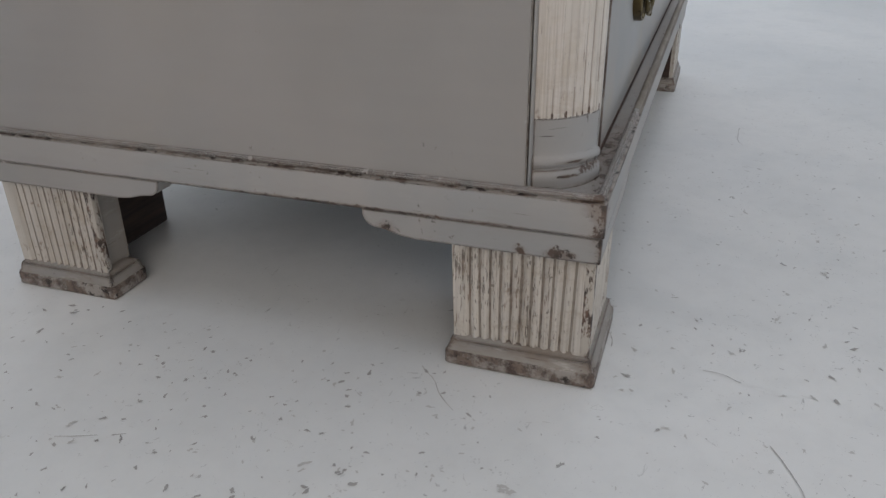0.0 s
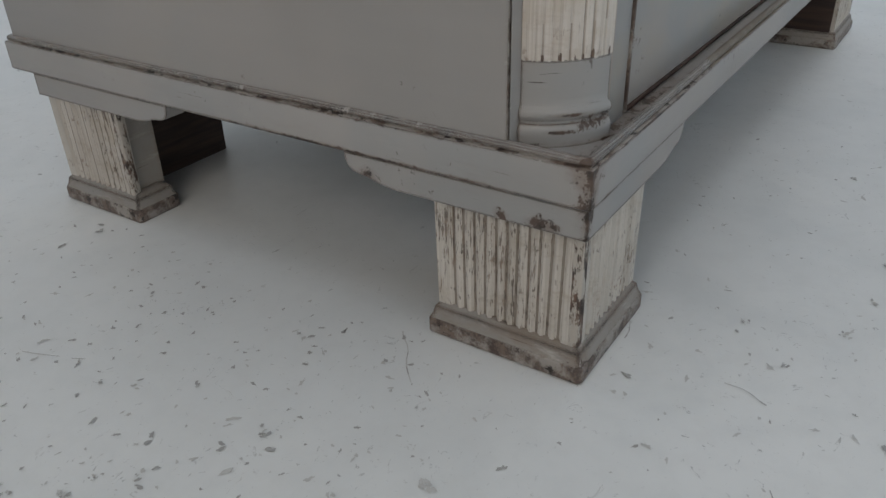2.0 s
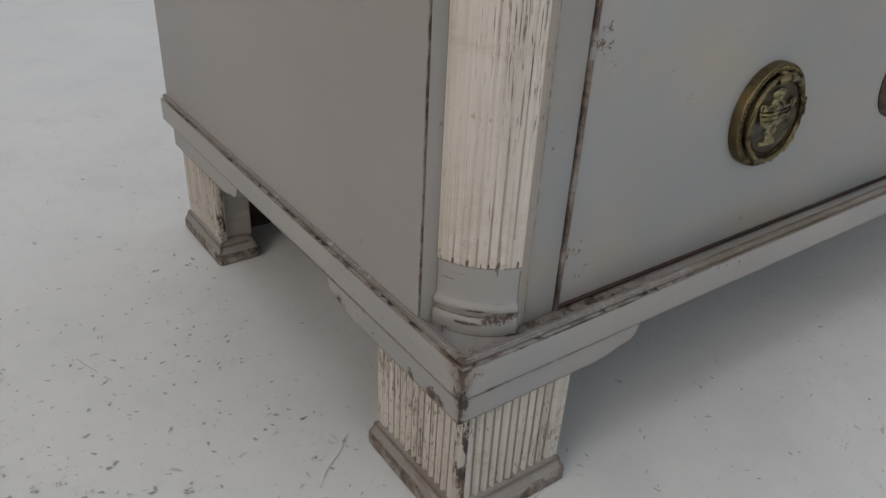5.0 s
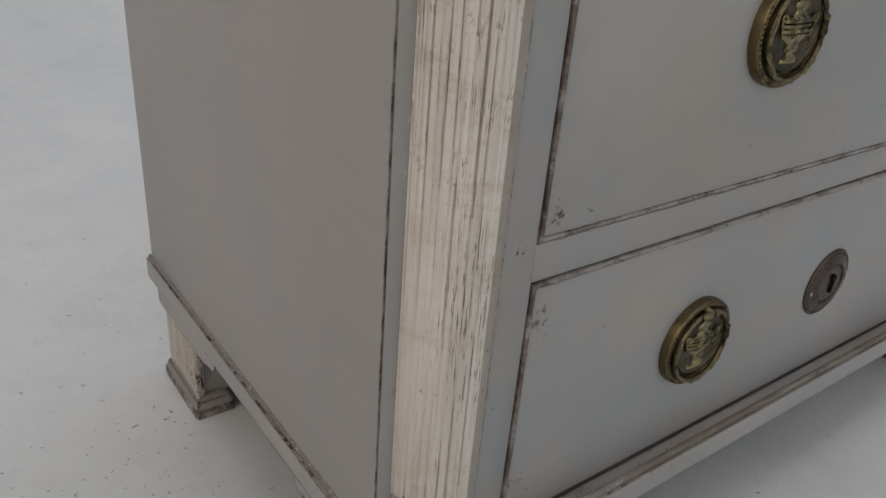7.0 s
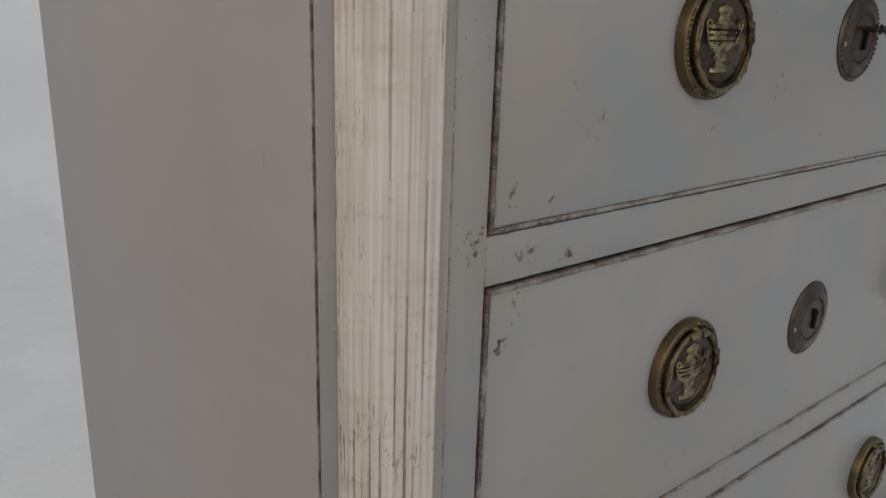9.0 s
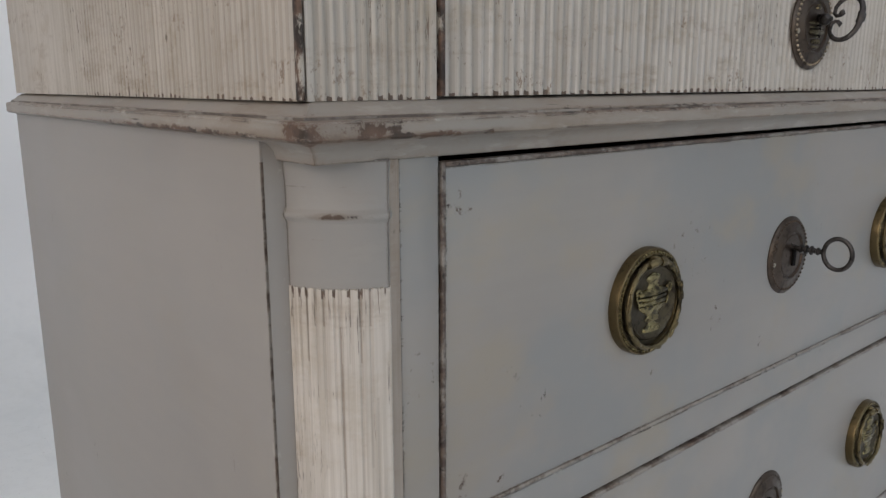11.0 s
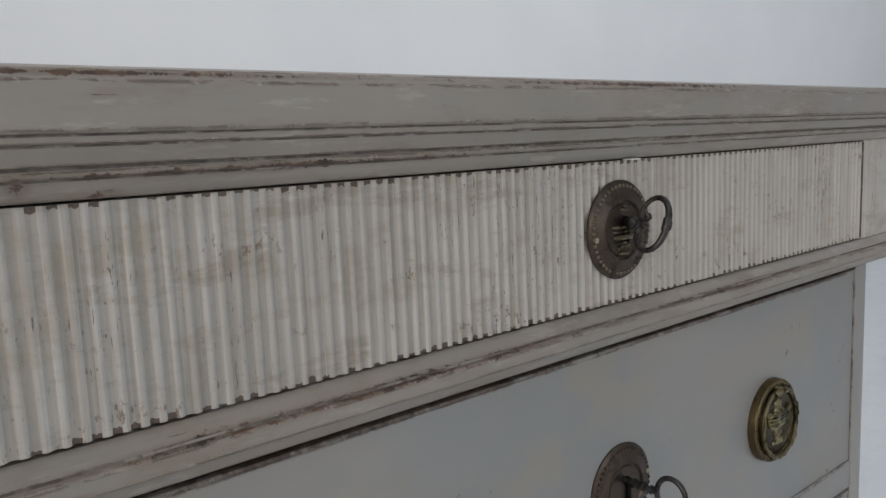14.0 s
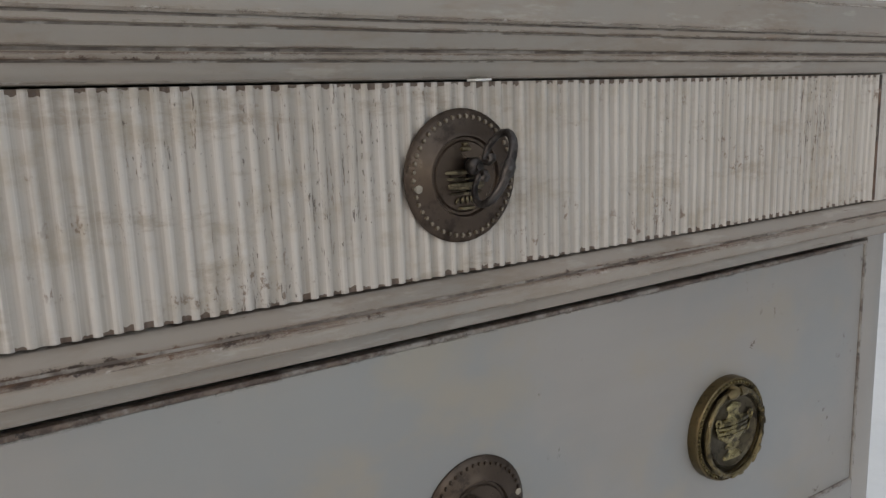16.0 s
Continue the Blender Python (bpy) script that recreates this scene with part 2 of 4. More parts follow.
MARKS = ((0.096, 0.020, 0.585, 0.006, 1.3), (0.125, 0.020, 0.578, 0.005, 0.7), (0.093, 0.020, 0.505, 0.006, 1.4), (0.100, 0.020, 0.150, 0.007, 0.8), (0.121, 0.020, 0.355, 0.008, 0.6), (0.095, 0.020, 0.357, 0.010, 0.9), (0.091, 0.020, 0.592, 0.006, 1.0), (0.160, 0.020, 0.617, 0.004, 1.0),
         (0.141, 0.020, 0.545, 0.008, 0.5), (0.092, 0.020, 0.735, 0.008, 1.2), (0.7585, 0.020, 0.572, 0.005, 0.8), (0.676, 0.020, 0.704, 0.0035, 1.0),
         (0.092, 0.020, 0.288, 0.010, 1.4), (0.089, 0.020, 0.172, 0.009, 1.0), (0.412, 0.020, 0.598, 0.0035, 2.0), (0.075, 0.020, 0.562, 0.010, 1.2), (0.110, 0.020, 0.552, 0.008, 0.6), (0.072, 0.020, 0.342, 0.006, 1.2))
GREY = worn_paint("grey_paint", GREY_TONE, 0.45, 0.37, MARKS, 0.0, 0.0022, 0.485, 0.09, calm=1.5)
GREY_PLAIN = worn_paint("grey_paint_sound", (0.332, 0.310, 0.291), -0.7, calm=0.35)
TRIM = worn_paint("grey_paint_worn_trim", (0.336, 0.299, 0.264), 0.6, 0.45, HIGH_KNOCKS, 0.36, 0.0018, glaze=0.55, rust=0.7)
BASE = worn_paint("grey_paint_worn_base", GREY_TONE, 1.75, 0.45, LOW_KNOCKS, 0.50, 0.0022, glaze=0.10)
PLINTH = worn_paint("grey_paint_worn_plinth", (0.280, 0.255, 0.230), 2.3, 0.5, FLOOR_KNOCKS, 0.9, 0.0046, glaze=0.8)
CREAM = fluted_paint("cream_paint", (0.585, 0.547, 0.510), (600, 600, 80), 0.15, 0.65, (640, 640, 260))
# same frieze cream, toned down so the flutes' shading sits in the colour
CREAM_GROOVE_SHADE = fluted_paint("cream_paint_groove_shade", (0.50, 0.46, 0.42), (520, 520, 60), 0.4, 0.65, (640, 640, 240))
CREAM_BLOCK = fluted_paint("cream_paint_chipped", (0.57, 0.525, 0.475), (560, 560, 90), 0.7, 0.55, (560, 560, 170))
# chipped like the block, with the grooves' shade in its darker tone
CREAM_BLOCK_GROOVE_SHADE = fluted_paint("cream_paint_chipped_groove_shade", (0.49, 0.445, 0.395), (560, 560, 70), 1.5, 0.55, (560, 560, 150))
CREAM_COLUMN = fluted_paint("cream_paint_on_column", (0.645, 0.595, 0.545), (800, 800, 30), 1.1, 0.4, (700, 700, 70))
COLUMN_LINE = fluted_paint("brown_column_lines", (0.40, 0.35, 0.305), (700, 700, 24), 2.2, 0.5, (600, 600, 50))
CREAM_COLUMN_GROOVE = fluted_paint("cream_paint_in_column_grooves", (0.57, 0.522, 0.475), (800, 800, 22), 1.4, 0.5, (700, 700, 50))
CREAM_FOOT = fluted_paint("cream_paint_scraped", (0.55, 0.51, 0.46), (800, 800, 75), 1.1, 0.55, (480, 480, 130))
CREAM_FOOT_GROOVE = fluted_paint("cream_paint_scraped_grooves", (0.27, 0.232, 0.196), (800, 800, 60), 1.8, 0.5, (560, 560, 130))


def raw_wood():
    n = Nodes("raw_brown_wood")
    grain = n.noise(1.0, 6, n.scaled((12, 12, 160)), 0.6)
    colour = n.mix(n.ramp(grain, 0.3, 0.7), (0.022, 0.012, 0.009), (0.06, 0.032, 0.022))
    return n.done(colour, 0.7, n.bump(grain, 0.3, 0.0008))


def bead_paint(name, lo, hi, dark):
    n = Nodes(name)
    a = n.noise(40.0, 7, None, 0.75)
    b = n.noise(130.0, 5, None, 0.7)
    colour = n.mix(n.ramp(b, 0.42, 0.60), (0.075, 0.052, 0.042), (0.165, 0.122, 0.098))
    colour = n.mix(n.ramp(a, lo, hi), colour, (0.30, 0.275, 0.25))
    colour = n.mix(n.ramp(n.noise(95.0, 6, n.scaled((1, 1, 1), (0, 0, 0), (5, 5, 5)), 0.7), dark, dark + 0.05), colour, (0.026, 0.018, 0.015))
    return n.done(colour, 0.5, n.bump(n.math("ADD", a, b), 0.6, 0.0012))


def brass(name, bright, dark, rough, amount):
    n = Nodes(name)
    a = n.noise(140.0, 5, None, 0.7)
    b = n.noise(45.0, 3)
    m = n.ramp(n.math("ADD", a, n.math("MULTIPLY_ADD", b, 0.6, -0.3)), 0.5 - amount, 0.66 - amount)
    return n.done(n.mix(m, bright, dark), n.ramp(a, 0.3, 0.7, rough - 0.08, rough + 0.15), n.bump(a, 0.25, 0.0005), 0.9)


WOOD, BEAD, BEAD_PALE = raw_wood(), bead_paint("rubbed_beading", 0.47, 0.63, 0.60), bead_paint("painted_beading", 0.38, 0.57, 0.61)
RUBBED = bead_paint("plinth_rubbed_to_wood", 0.45, 0.60, 0.575)

def dirt_line():
    """Grey-brown dirt that has settled in a crease, with paint bridging it here and there."""
    n = Nodes("dirty_creases")
    a = n.noise(22.0, 6, None, 0.7)
    colour = n.mix(n.ramp(n.noise(90.0, 5, None, 0.7), 0.40, 0.62), (0.085, 0.066, 0.055), (0.190, 0.162, 0.140))
    colour = n.mix(n.ramp(a, 0.52, 0.60), colour, (0.30, 0.275, 0.25))
    return n.done(colour, 0.55, n.bump(a, 0.4, 0.0008))



def tan_edge():
    """Paint on the front ledge, rubbed thin to an olive tan."""
    n = Nodes("tan_rubbed_ledge")
    a = n.noise(1.0, 6, n.scaled((14, 60, 60)), 0.7)
    colour = n.mix(n.ramp(a, 0.40, 0.62), (0.150, 0.122, 0.094), (0.245, 0.215, 0.178))
    colour = n.mix(n.ramp(n.noise(70.0, 6, None, 0.75), 0.60, 0.66, 0, 0.8), colour, (0.070, 0.052, 0.040))
    return n.done(colour, 0.5, n.bump(a, 0.3, 0.0006))


LEDGE = tan_edge()
SEAM = bead_paint("panel_seam", 0.42, 0.58, 0.70)
CREASE, CREASE_PALE = bead_paint("rubbed_creases", 0.41, 0.53, 0.55), dirt_line()


def worn_strip(name, lo, scale=60.0):
    n = Nodes(name)
    a = n.noise(scale, 7, n.scaled((1, 1, 0.4)), 0.75)
    colour = n.mix(n.ramp(n.noise(90.0, 4), 0.40, 0.62), (0.030, 0.019, 0.015), (0.150, 0.090, 0.062))
    colour = n.mix(n.ramp(a, lo, lo + 0.07), colour, (0.46, 0.42, 0.37))
    return n.done(colour, 0.55, n.bump(a, 0.6, 0.0012))


STRIP, STRIP_PALE = worn_strip("corner_worn_to_wood", 0.555), worn_strip("corner_scraped", 0.465, 130.0)
TAN = fluted_paint("tan_fillet_paint", (0.40, 0.345, 0.30), (260, 260, 9), 0.3)
NOTCH = fluted_paint("brown_groove_ends", (0.150, 0.108, 0.085), (420, 420, 60), 0.8)
BLOCK, COLUMN = [CREAM_BLOCK, CREAM_BLOCK_GROOVE_SHADE, NOTCH], [CREAM_COLUMN, CREAM_COLUMN_GROOVE, NOTCH, COLUMN_LINE]
# the second side cream is darkened to shade the flutes
FRIEZE_SIDE = [fluted_paint("cream_paint_on_side", (0.53, 0.485, 0.435), (420, 420, 42), 0.0, 0.6, (420, 420, 150)), fluted_paint("cream_paint_side_groove_shade", (0.45, 0.40, 0.35), (420, 420, 50), 0.3, 0.6, (420, 420, 150)), NOTCH]
FRIEZE, SCRAPED = [CREAM, CREAM_GROOVE_SHADE, NOTCH], [CREAM_FOOT, CREAM_FOOT_GROOVE, NOTCH]
BRASS = brass("aged_brass", (0.17, 0.135, 0.072), (0.045, 0.036, 0.022), 0.34, 0.02)
BRASS_BRIGHT = brass("rubbed_brass", (0.27, 0.228, 0.118), (0.055, 0.045, 0.027), 0.28, 0.03)
BRASS_RIM = brass("smooth_brass", (0.145, 0.108, 0.054), (0.070, 0.053, 0.030), 0.34, 0.0)
BRASS_FIELD = brass("tarnished_brass", (0.085, 0.070, 0.046), (0.026, 0.021, 0.016), 0.40, 0.0)
BRASS_DARK = brass("dark_brass", (0.19, 0.158, 0.10), (0.05, 0.041, 0.028), 0.36, 0.04)
BRONZE = brass("brown_bronze", (0.088, 0.066, 0.052), (0.050, 0.038, 0.031), 0.34, -0.02)
BRONZE_BEAD = brass("bronze_beads", (0.24, 0.20, 0.155), (0.11, 0.09, 0.07), 0.32, 0.0)
IRON = brass("dark_iron", (0.085, 0.078, 0.076), (0.032, 0.029, 0.028), 0.40, 0.04)


def plain(name, colour, rough):
    n = Nodes(name)
    return n.done(colour, rough, spec=0.1)


HOLLOW = plain("keyhole_black", (0.006, 0.005, 0.005), 0.8)
GLINT = plain("white_sliver", (0.80, 0.80, 0.79), 0.6)
NAIL = plain("pale_nail", (0.34, 0.31, 0.26), 0.5)


def floor_paint():
    n = Nodes("painted_floor")
    cloud = n.noise(2.2, 4)
    colour = n.mix(n.ramp(cloud, 0.3, 0.7), (0.66, 0.675, 0.675), (0.74, 0.745, 0.735))
    colour = n.mix(n.ramp(n.noise(11.0, 5), 0.45, 0.75, 0, 0.5), colour, (0.60, 0.62, 0.62))
    colour = n.mix(n.ramp(n.noise(48.0, 5, None, 0.65), 0.42, 0.66, 0, 0.15), colour, (0.57, 0.575, 0.57))
    marks = None
    for rot, sc, lo, warp in ((25, (75, 120, 1), 0.645, 1.6), (-40, (120, 80, 1), 0.65, 1.2), (70, (70, 170, 1), 0.655, 0.6), (10, (190, 160, 1), 0.64, 1.0)):
        f = n.add("ShaderNodeTexNoise", 0, Vector=n.scaled(sc, (0, 0, rot), (rot, sc[0], 0)), Scale=1.0, Detail=6.0, Roughness=0.72, Distortion=warp)
        f = n.ramp(f, lo - 0.006, lo + 0.045)
        marks = f if marks is None else n.math("MAXIMUM", marks, f)
    where = n.ramp(n.noise(4.0, 3, n.scaled((1, 1, 1), shift=(2, 9, 0))), 0.36, 0.56, 0.15, 1.0)
    marks = n.math("MULTIPLY", marks, where)
    up = n.t.nodes.new("ShaderNodeSeparateXYZ")
    n.t.links.new(n.obj, up.inputs[0])
    marks = n.math("MULTIPLY", marks, n.ramp(up.outputs[2], 0.001, 0.02, 1.0, 0.0))
    tone = n.mix(n.ramp(n.noise(30.0, 2), 0.4, 0.6), (0.13, 0.13, 0.13), (0.36, 0.35, 0.33))
    colour = n.mix(n.math("MULTIPLY", marks, 0.55), colour, tone)
    colour = n.mix(n.ramp(up.outputs[2], 0.0, 0.45), colour, (0.80, 0.807, 0.815))
    h = n.math("ADD", n.math("MULTIPLY", n.noise(25.0, 4), 0.4), n.math("MULTIPLY", marks, -0.5))
    return n.done(colour, n.ramp(cloud, 0.3, 0.7, 0.34, 0.46), n.bump(h, 0.12, 0.001))


def wall_paint():
    n = Nodes("white_wall_paint")
    cloud = n.noise(1.5, 3)
    colour = n.mix(n.ramp(cloud, 0.3, 0.7), (0.78, 0.79, 0.80), (0.82, 0.825, 0.83))
    return n.done(colour, 0.7, n.bump(n.noise(220.0, 3), 0.08, 0.0008))


FLOOR, WALL = floor_paint(), wall_paint()
SCUFF = plain("floor_scuff", (0.38, 0.375, 0.365), 0.6)
SCUFF_PALE = plain("floor_scuff_pale", (0.53, 0.525, 0.51), 0.6)


# ---- mesh helpers ----
def part(name, bm, material, parent=None, label="", smooth=None):
    bmesh.ops.recalc_face_normals(bm, faces=bm.faces)
    me = bpy.data.meshes.new(name)
    if smooth is not None:
        for e in bm.edges:
            e.smooth = len(e.link_faces) == 2 and e.calc_face_angle(9) < radians(smooth)
        for f in bm.faces:
            f.smooth = True
    bm.to_mesh(me)
    bm.free()
    for m in (material if isinstance(material, (list, tuple)) else [material]):
        me.materials.append(m)
    ob = new(name, me)
    if parent is not None:
        ob.parent = parent
    return tagged(ob, label)


def thing(name, label, category, group="", where=(0, 0, 0)):
    ob = new(name)
    ob.empty_display_size = 0.1
    ob.location = where
    return tagged(ob, label, category, group)


def box(bm, x0, x1, y0, y1, z0, z1, bevel=0.0, mat=0):
    vs = [bm.verts.new((x, y, z)) for x in (x0, x1) for y in (y0, y1) for z in (z0, z1)]
    faces = [bm.faces.new([vs[i] for i in q]) for q in ((0, 1, 3, 2), (4, 6, 7, 5), (0, 4, 5, 1), (2, 3, 7, 6), (0, 2, 6, 4), (1, 5, 7, 3))]
    for f in faces:
        f.material_index = mat
    if bevel:
        bmesh.ops.bevel(bm, geom=list({e for f in faces for e in f.edges}), offset=bevel, segments=2, affect="EDGES", profile=0.5)
    return faces


def boxed(name, dims, material, parent, label="", bevel=0.0015):
    bm = bmesh.new()
    box(bm, *dims, bevel)
    return part(name, bm, material, parent, label, 40)


def sweep(bm, rect, profile, radius=0.0, closed=False, dark=(), cuts=()):
    """Moulding that runs round a rectangle: profile points are (inset, z); dark names the dirty creases."""
    x0, x1, y0, y1 = rect
    loops = []
    for inset, z in profile:
        a, b, c, d = x0 + inset, x1 - inset, y0 + inset, y1 - inset
        r = max(radius - inset, 0.0006)
        pts = []
        for cx, cy, start in ((b - r, d - r, 0), (a + r, d - r, 90), (a + r, c + r, 180), (b - r, c + r, 270)):
            for k in range(6):
                an = radians(start + 18 * k)
                pts.append((cx + r * math.cos(an), cy + r * math.sin(an), z))
            if start == 180:
                pts += [(x0 + cut, c, z) for cut in cuts]
        loops.append([bm.verts.new(p) for p in pts])
    for i, (lo, hi) in enumerate(zip(loops, loops[1:])):
        for k in range(len(lo)):
            bm.faces.new((lo[k], lo[(k + 1) % len(lo)], hi[(k + 1) % len(hi)], hi[k])).material_index = int(i in dark)
    if closed:
        bm.faces.new(loops[0])
        bm.faces.new(loops[-1])


def lathe(bm, profile, centre=(0, 0, 0), seg=40, axis="y", mat=0):
    """Turned shape: profile points are (radius, height); axis y turns the height towards -y."""
    rings = []
    for r, h in profile:
        ring = []
        for k in range(seg):
            a = 2 * math.pi * k / seg
            p = (r * math.cos(a), -h, r * math.sin(a)) if axis == "y" else (r * math.cos(a), r * math.sin(a), h)
            ring.append(bm.verts.new(Vector(p) + Vector(centre)))
        rings.append(ring)
    for lo, hi in zip(rings, rings[1:]):
        for k in range(seg):
            bm.faces.new((lo[k], lo[(k + 1) % seg], hi[(k + 1) % seg], hi[k])).material_index = mat
    for ring in (rings[0], rings[-1]):
        bm.faces.new(ring).material_index = mat


def tube(bm, pts, radii, seg=8, closed=False):
    rings = []
    n = len(pts)
    pts = [Vector(p) for p in pts]
    side = None
    for i, p in enumerate(pts):
        d = (pts[(i + 1) % n] - pts[i - 1]) if closed or 0 < i < n - 1 else (pts[1] - pts[0] if i == 0 else pts[-1] - pts[-2])
        d.normalize()
        if side is None:
            side = d.orthogonal().normalized()
        side = (side - d * side.dot(d)).normalized()
        up = d.cross(side)
        r = radii[i] if isinstance(radii, (list, tuple)) else radii
        rings.append([bm.verts.new(p + r * (math.cos(2 * math.pi * k / seg) * side + math.sin(2 * math.pi * k / seg) * up)) for k in range(seg)])
    for i in range(n if closed else n - 1):
        lo, hi = rings[i], rings[(i + 1) % n]
        for k in range(seg):
            bm.faces.new((lo[k], lo[(k + 1) % seg], hi[(k + 1) % seg], hi[k]))
    if not closed:
        bm.faces.new(rings[0])
        bm.faces.new(rings[-1])


def ball(bm, p, r, seg=6, squash=1.0):
    m = Matrix.Translation(p) @ Matrix.Diagonal((1, squash, 1, 1))
    bmesh.ops.create_uvsphere(bm, u_segments=seg, v_segments=max(4, seg - 2), radius=r, matrix=m)


def fluted(bm, length, z0, z1, pitch, depth, thick, place, rng, margin=0.0025, taper=0.0, fade=None, groove_wide=True, dirt=(0.88, 0.82)):
    """A board with upright flutes cut by hand into its face. place(u, out, z) sets a point: u along the board, out from its face."""
    count = max(1, round((length - 2 * margin) / pitch))
    p = (length - 2 * margin) / count
    us = [(0.0, 0.0, 0, 0.0)]
    for i in range(count):
        a = margin + p * i
        k = depth * rng.uniform(0.72, 1.12) * (1.0 if fade is None else max(0.03, min(1.0, (fade - a) / 0.16)))
        for f, d in ((0.0, 0.0), (0.10, -0.06), (0.24, -0.5), (0.38, -0.92), (0.5, -1.0), (0.62, -0.92), (0.76, -0.5), (0.90, -0.06)):
            us.append((a + p * f, d * k, i, d if k > 0.4 * depth else 0.0))
    us += [(length - margin, 0.0, count, 0.0), (length, 0.0, count, 0.0)]
    wob = [rng.uniform(-0.0003, 0.0003) for _ in range(count + 1)]
    e = 0.0016 / (z1 - z0)
    rag = [(rng.uniform(-0.6, 0.7), rng.uniform(-0.6, 0.7)) for _ in range(count + 1)]
    steps = [0.0, e, 0.2, 0.4, 0.6, 0.8, 1 - e, 1.0]
    rows = len(steps)
    grid = []
    for v in steps:
        z = z0 + (z1 - z0) * v
        squeeze = 1 - taper * (1 - v)
        row = []
        for u, d, i, _ in us:
            uu = length / 2 + (u - length / 2) * squeeze
            w = wob[i] * math.sin(3.1 * v + i) if 0 < u < length else 0.0
            lift = (0.0013 * (rag[i][0] if v == e else -rag[i][1]) + rng.uniform(-0.0006, 0.0006)) if v in (e, 1 - e) else 0.0
            row.append(bm.verts.new(place(uu + w, d, z + lift)))
        grid.append(row)
    dirty = [[rng.random() < q for _ in range(count + 1)] for q in dirt]
    for r, (lo, hi) in enumerate(zip(grid, grid[1:])):
        for k, (a, b, c, d) in enumerate(zip(lo, lo[1:], hi[1:], hi)):
            f = bm.faces.new((a, b, c, d))
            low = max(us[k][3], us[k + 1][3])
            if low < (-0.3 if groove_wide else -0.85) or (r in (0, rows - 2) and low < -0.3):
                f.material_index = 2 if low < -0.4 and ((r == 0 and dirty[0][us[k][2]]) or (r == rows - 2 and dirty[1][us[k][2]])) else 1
    backs = []
    for r, z in ((0, z0), (rows - 1, z1)):
        sq = 1 - taper * (1 - r / (rows - 1))
        backs.append([bm.verts.new(place(length / 2 + (u - length / 2) * sq, -thick, z)) for u in (0.0, length)])
    bm.faces.new([backs[0][0]] + grid[0] + [backs[0][1]])
    bm.faces.new([backs[1][0]] + grid[-1] + [backs[1][1]])
    bm.faces.new([backs[0][0], backs[0][1], backs[1][1], backs[1][0]])
    bm.faces.new([backs[0][0], backs[1][0]] + [row[0] for row in reversed(grid)])
    bm.faces.new([backs[0][1], backs[1][1]] + [row[-1] for row in reversed(grid)])


# ---- the room ----
def room():
    x0, x1, y0, y1, h = ROOM
    R = 0.45
    curve = [(y0 - 0.2, 0.0)] + [(y1 - R + R * math.sin(radians(a)), R - R * math.cos(radians(a))) for a in range(0, 91, 6)] + [(y1 + 0.2, R), (y1 + 0.2, -0.15), (y0 - 0.2, -0.15)]
    bm = bmesh.new()
    lo, hi = ([bm.verts.new((x, y, z)) for y, z in curve] for x in (x0 - 0.2, x1 + 0.2))
    for k in range(len(lo)):
        bm.faces.new((lo[k], lo[(k + 1) % len(lo)], hi[(k + 1) % len(hi)], hi[k]))
    bm.faces.new(lo)
    bm.faces.new(hi)
    tagged(part("floor", bm, FLOOR, None, "", 30), "white-grey painted floor, scuffed, curving up at the wall", "floor", kind="structure")
    bm = bmesh.new()
    a, b, c, d = ROOF_OPENING
    for dims in ((x0 - 0.2, a, y0 - 0.2, y1 + 0.2), (b, x1 + 0.2, y0 - 0.2, y1 + 0.2), (a, b, y0 - 0.2, c), (a, b, d, y1 + 0.2)):
        box(bm, *dims, h, h + 0.15)
    tagged(part("ceiling", bm, WALL), "white painted ceiling with an added opening for overhead fill light", "ceiling", kind="structure")
    bm = bmesh.new()
    box(bm, x0, x1, y1, y1 + 0.2, R, h)
    tagged(part("wall_back", bm, WALL), "plain white painted wall", "wall", kind="structure")
    for name, dims in (("wall_right", (x1, x1 + 0.2, y0 - 0.2, y1 + 0.2, 0, h)),):
        bm = bmesh.new()
        box(bm, *dims)
        tagged(part(name, bm, WALL), "plain white painted wall", "wall", kind="structure")
    a, b, c, d = FRONT_WIN
    bm = bmesh.new()
    for dims in ((x0, a, 0, h), (b, x1, 0, h), (a, b, 0, c), (a, b, d, h)):
        box(bm, dims[0], dims[1], y0 - 0.2, y0, dims[2], dims[3])
    tagged(part("wall_front", bm, WALL), "white painted wall with a wide window", "wall", kind="structure")
    a, b, c, d = SIDE_WIN
    bm = bmesh.new()
    for dims in ((y0 - 0.2, a, 0, h), (b, y1 + 0.2, 0, h), (a, b, 0, c), (a, b, d, h)):
        box(bm, x0 - 0.2, x0, dims[0], dims[1], dims[2], dims[3])
    tagged(part("wall_left", bm, WALL), "white painted wall with a window", "wall", kind="structure")


room()


def fleck(bm, rng, x, y, size, stretch, angle, z, mat):
    k = rng.randint(9, 14)
    vs = []
    for i in range(k):
        a = 2 * math.pi * i / k
        r = size * rng.uniform(0.30, 1.25)
        u, v = r * stretch * math.cos(a), r * math.sin(a)
        vs.append(bm.verts.new((x + u * math.cos(angle) - v * math.sin(angle), y + u * math.sin(angle) + v * math.cos(angle), z)))
    bm.faces.new(vs).material_index = mat


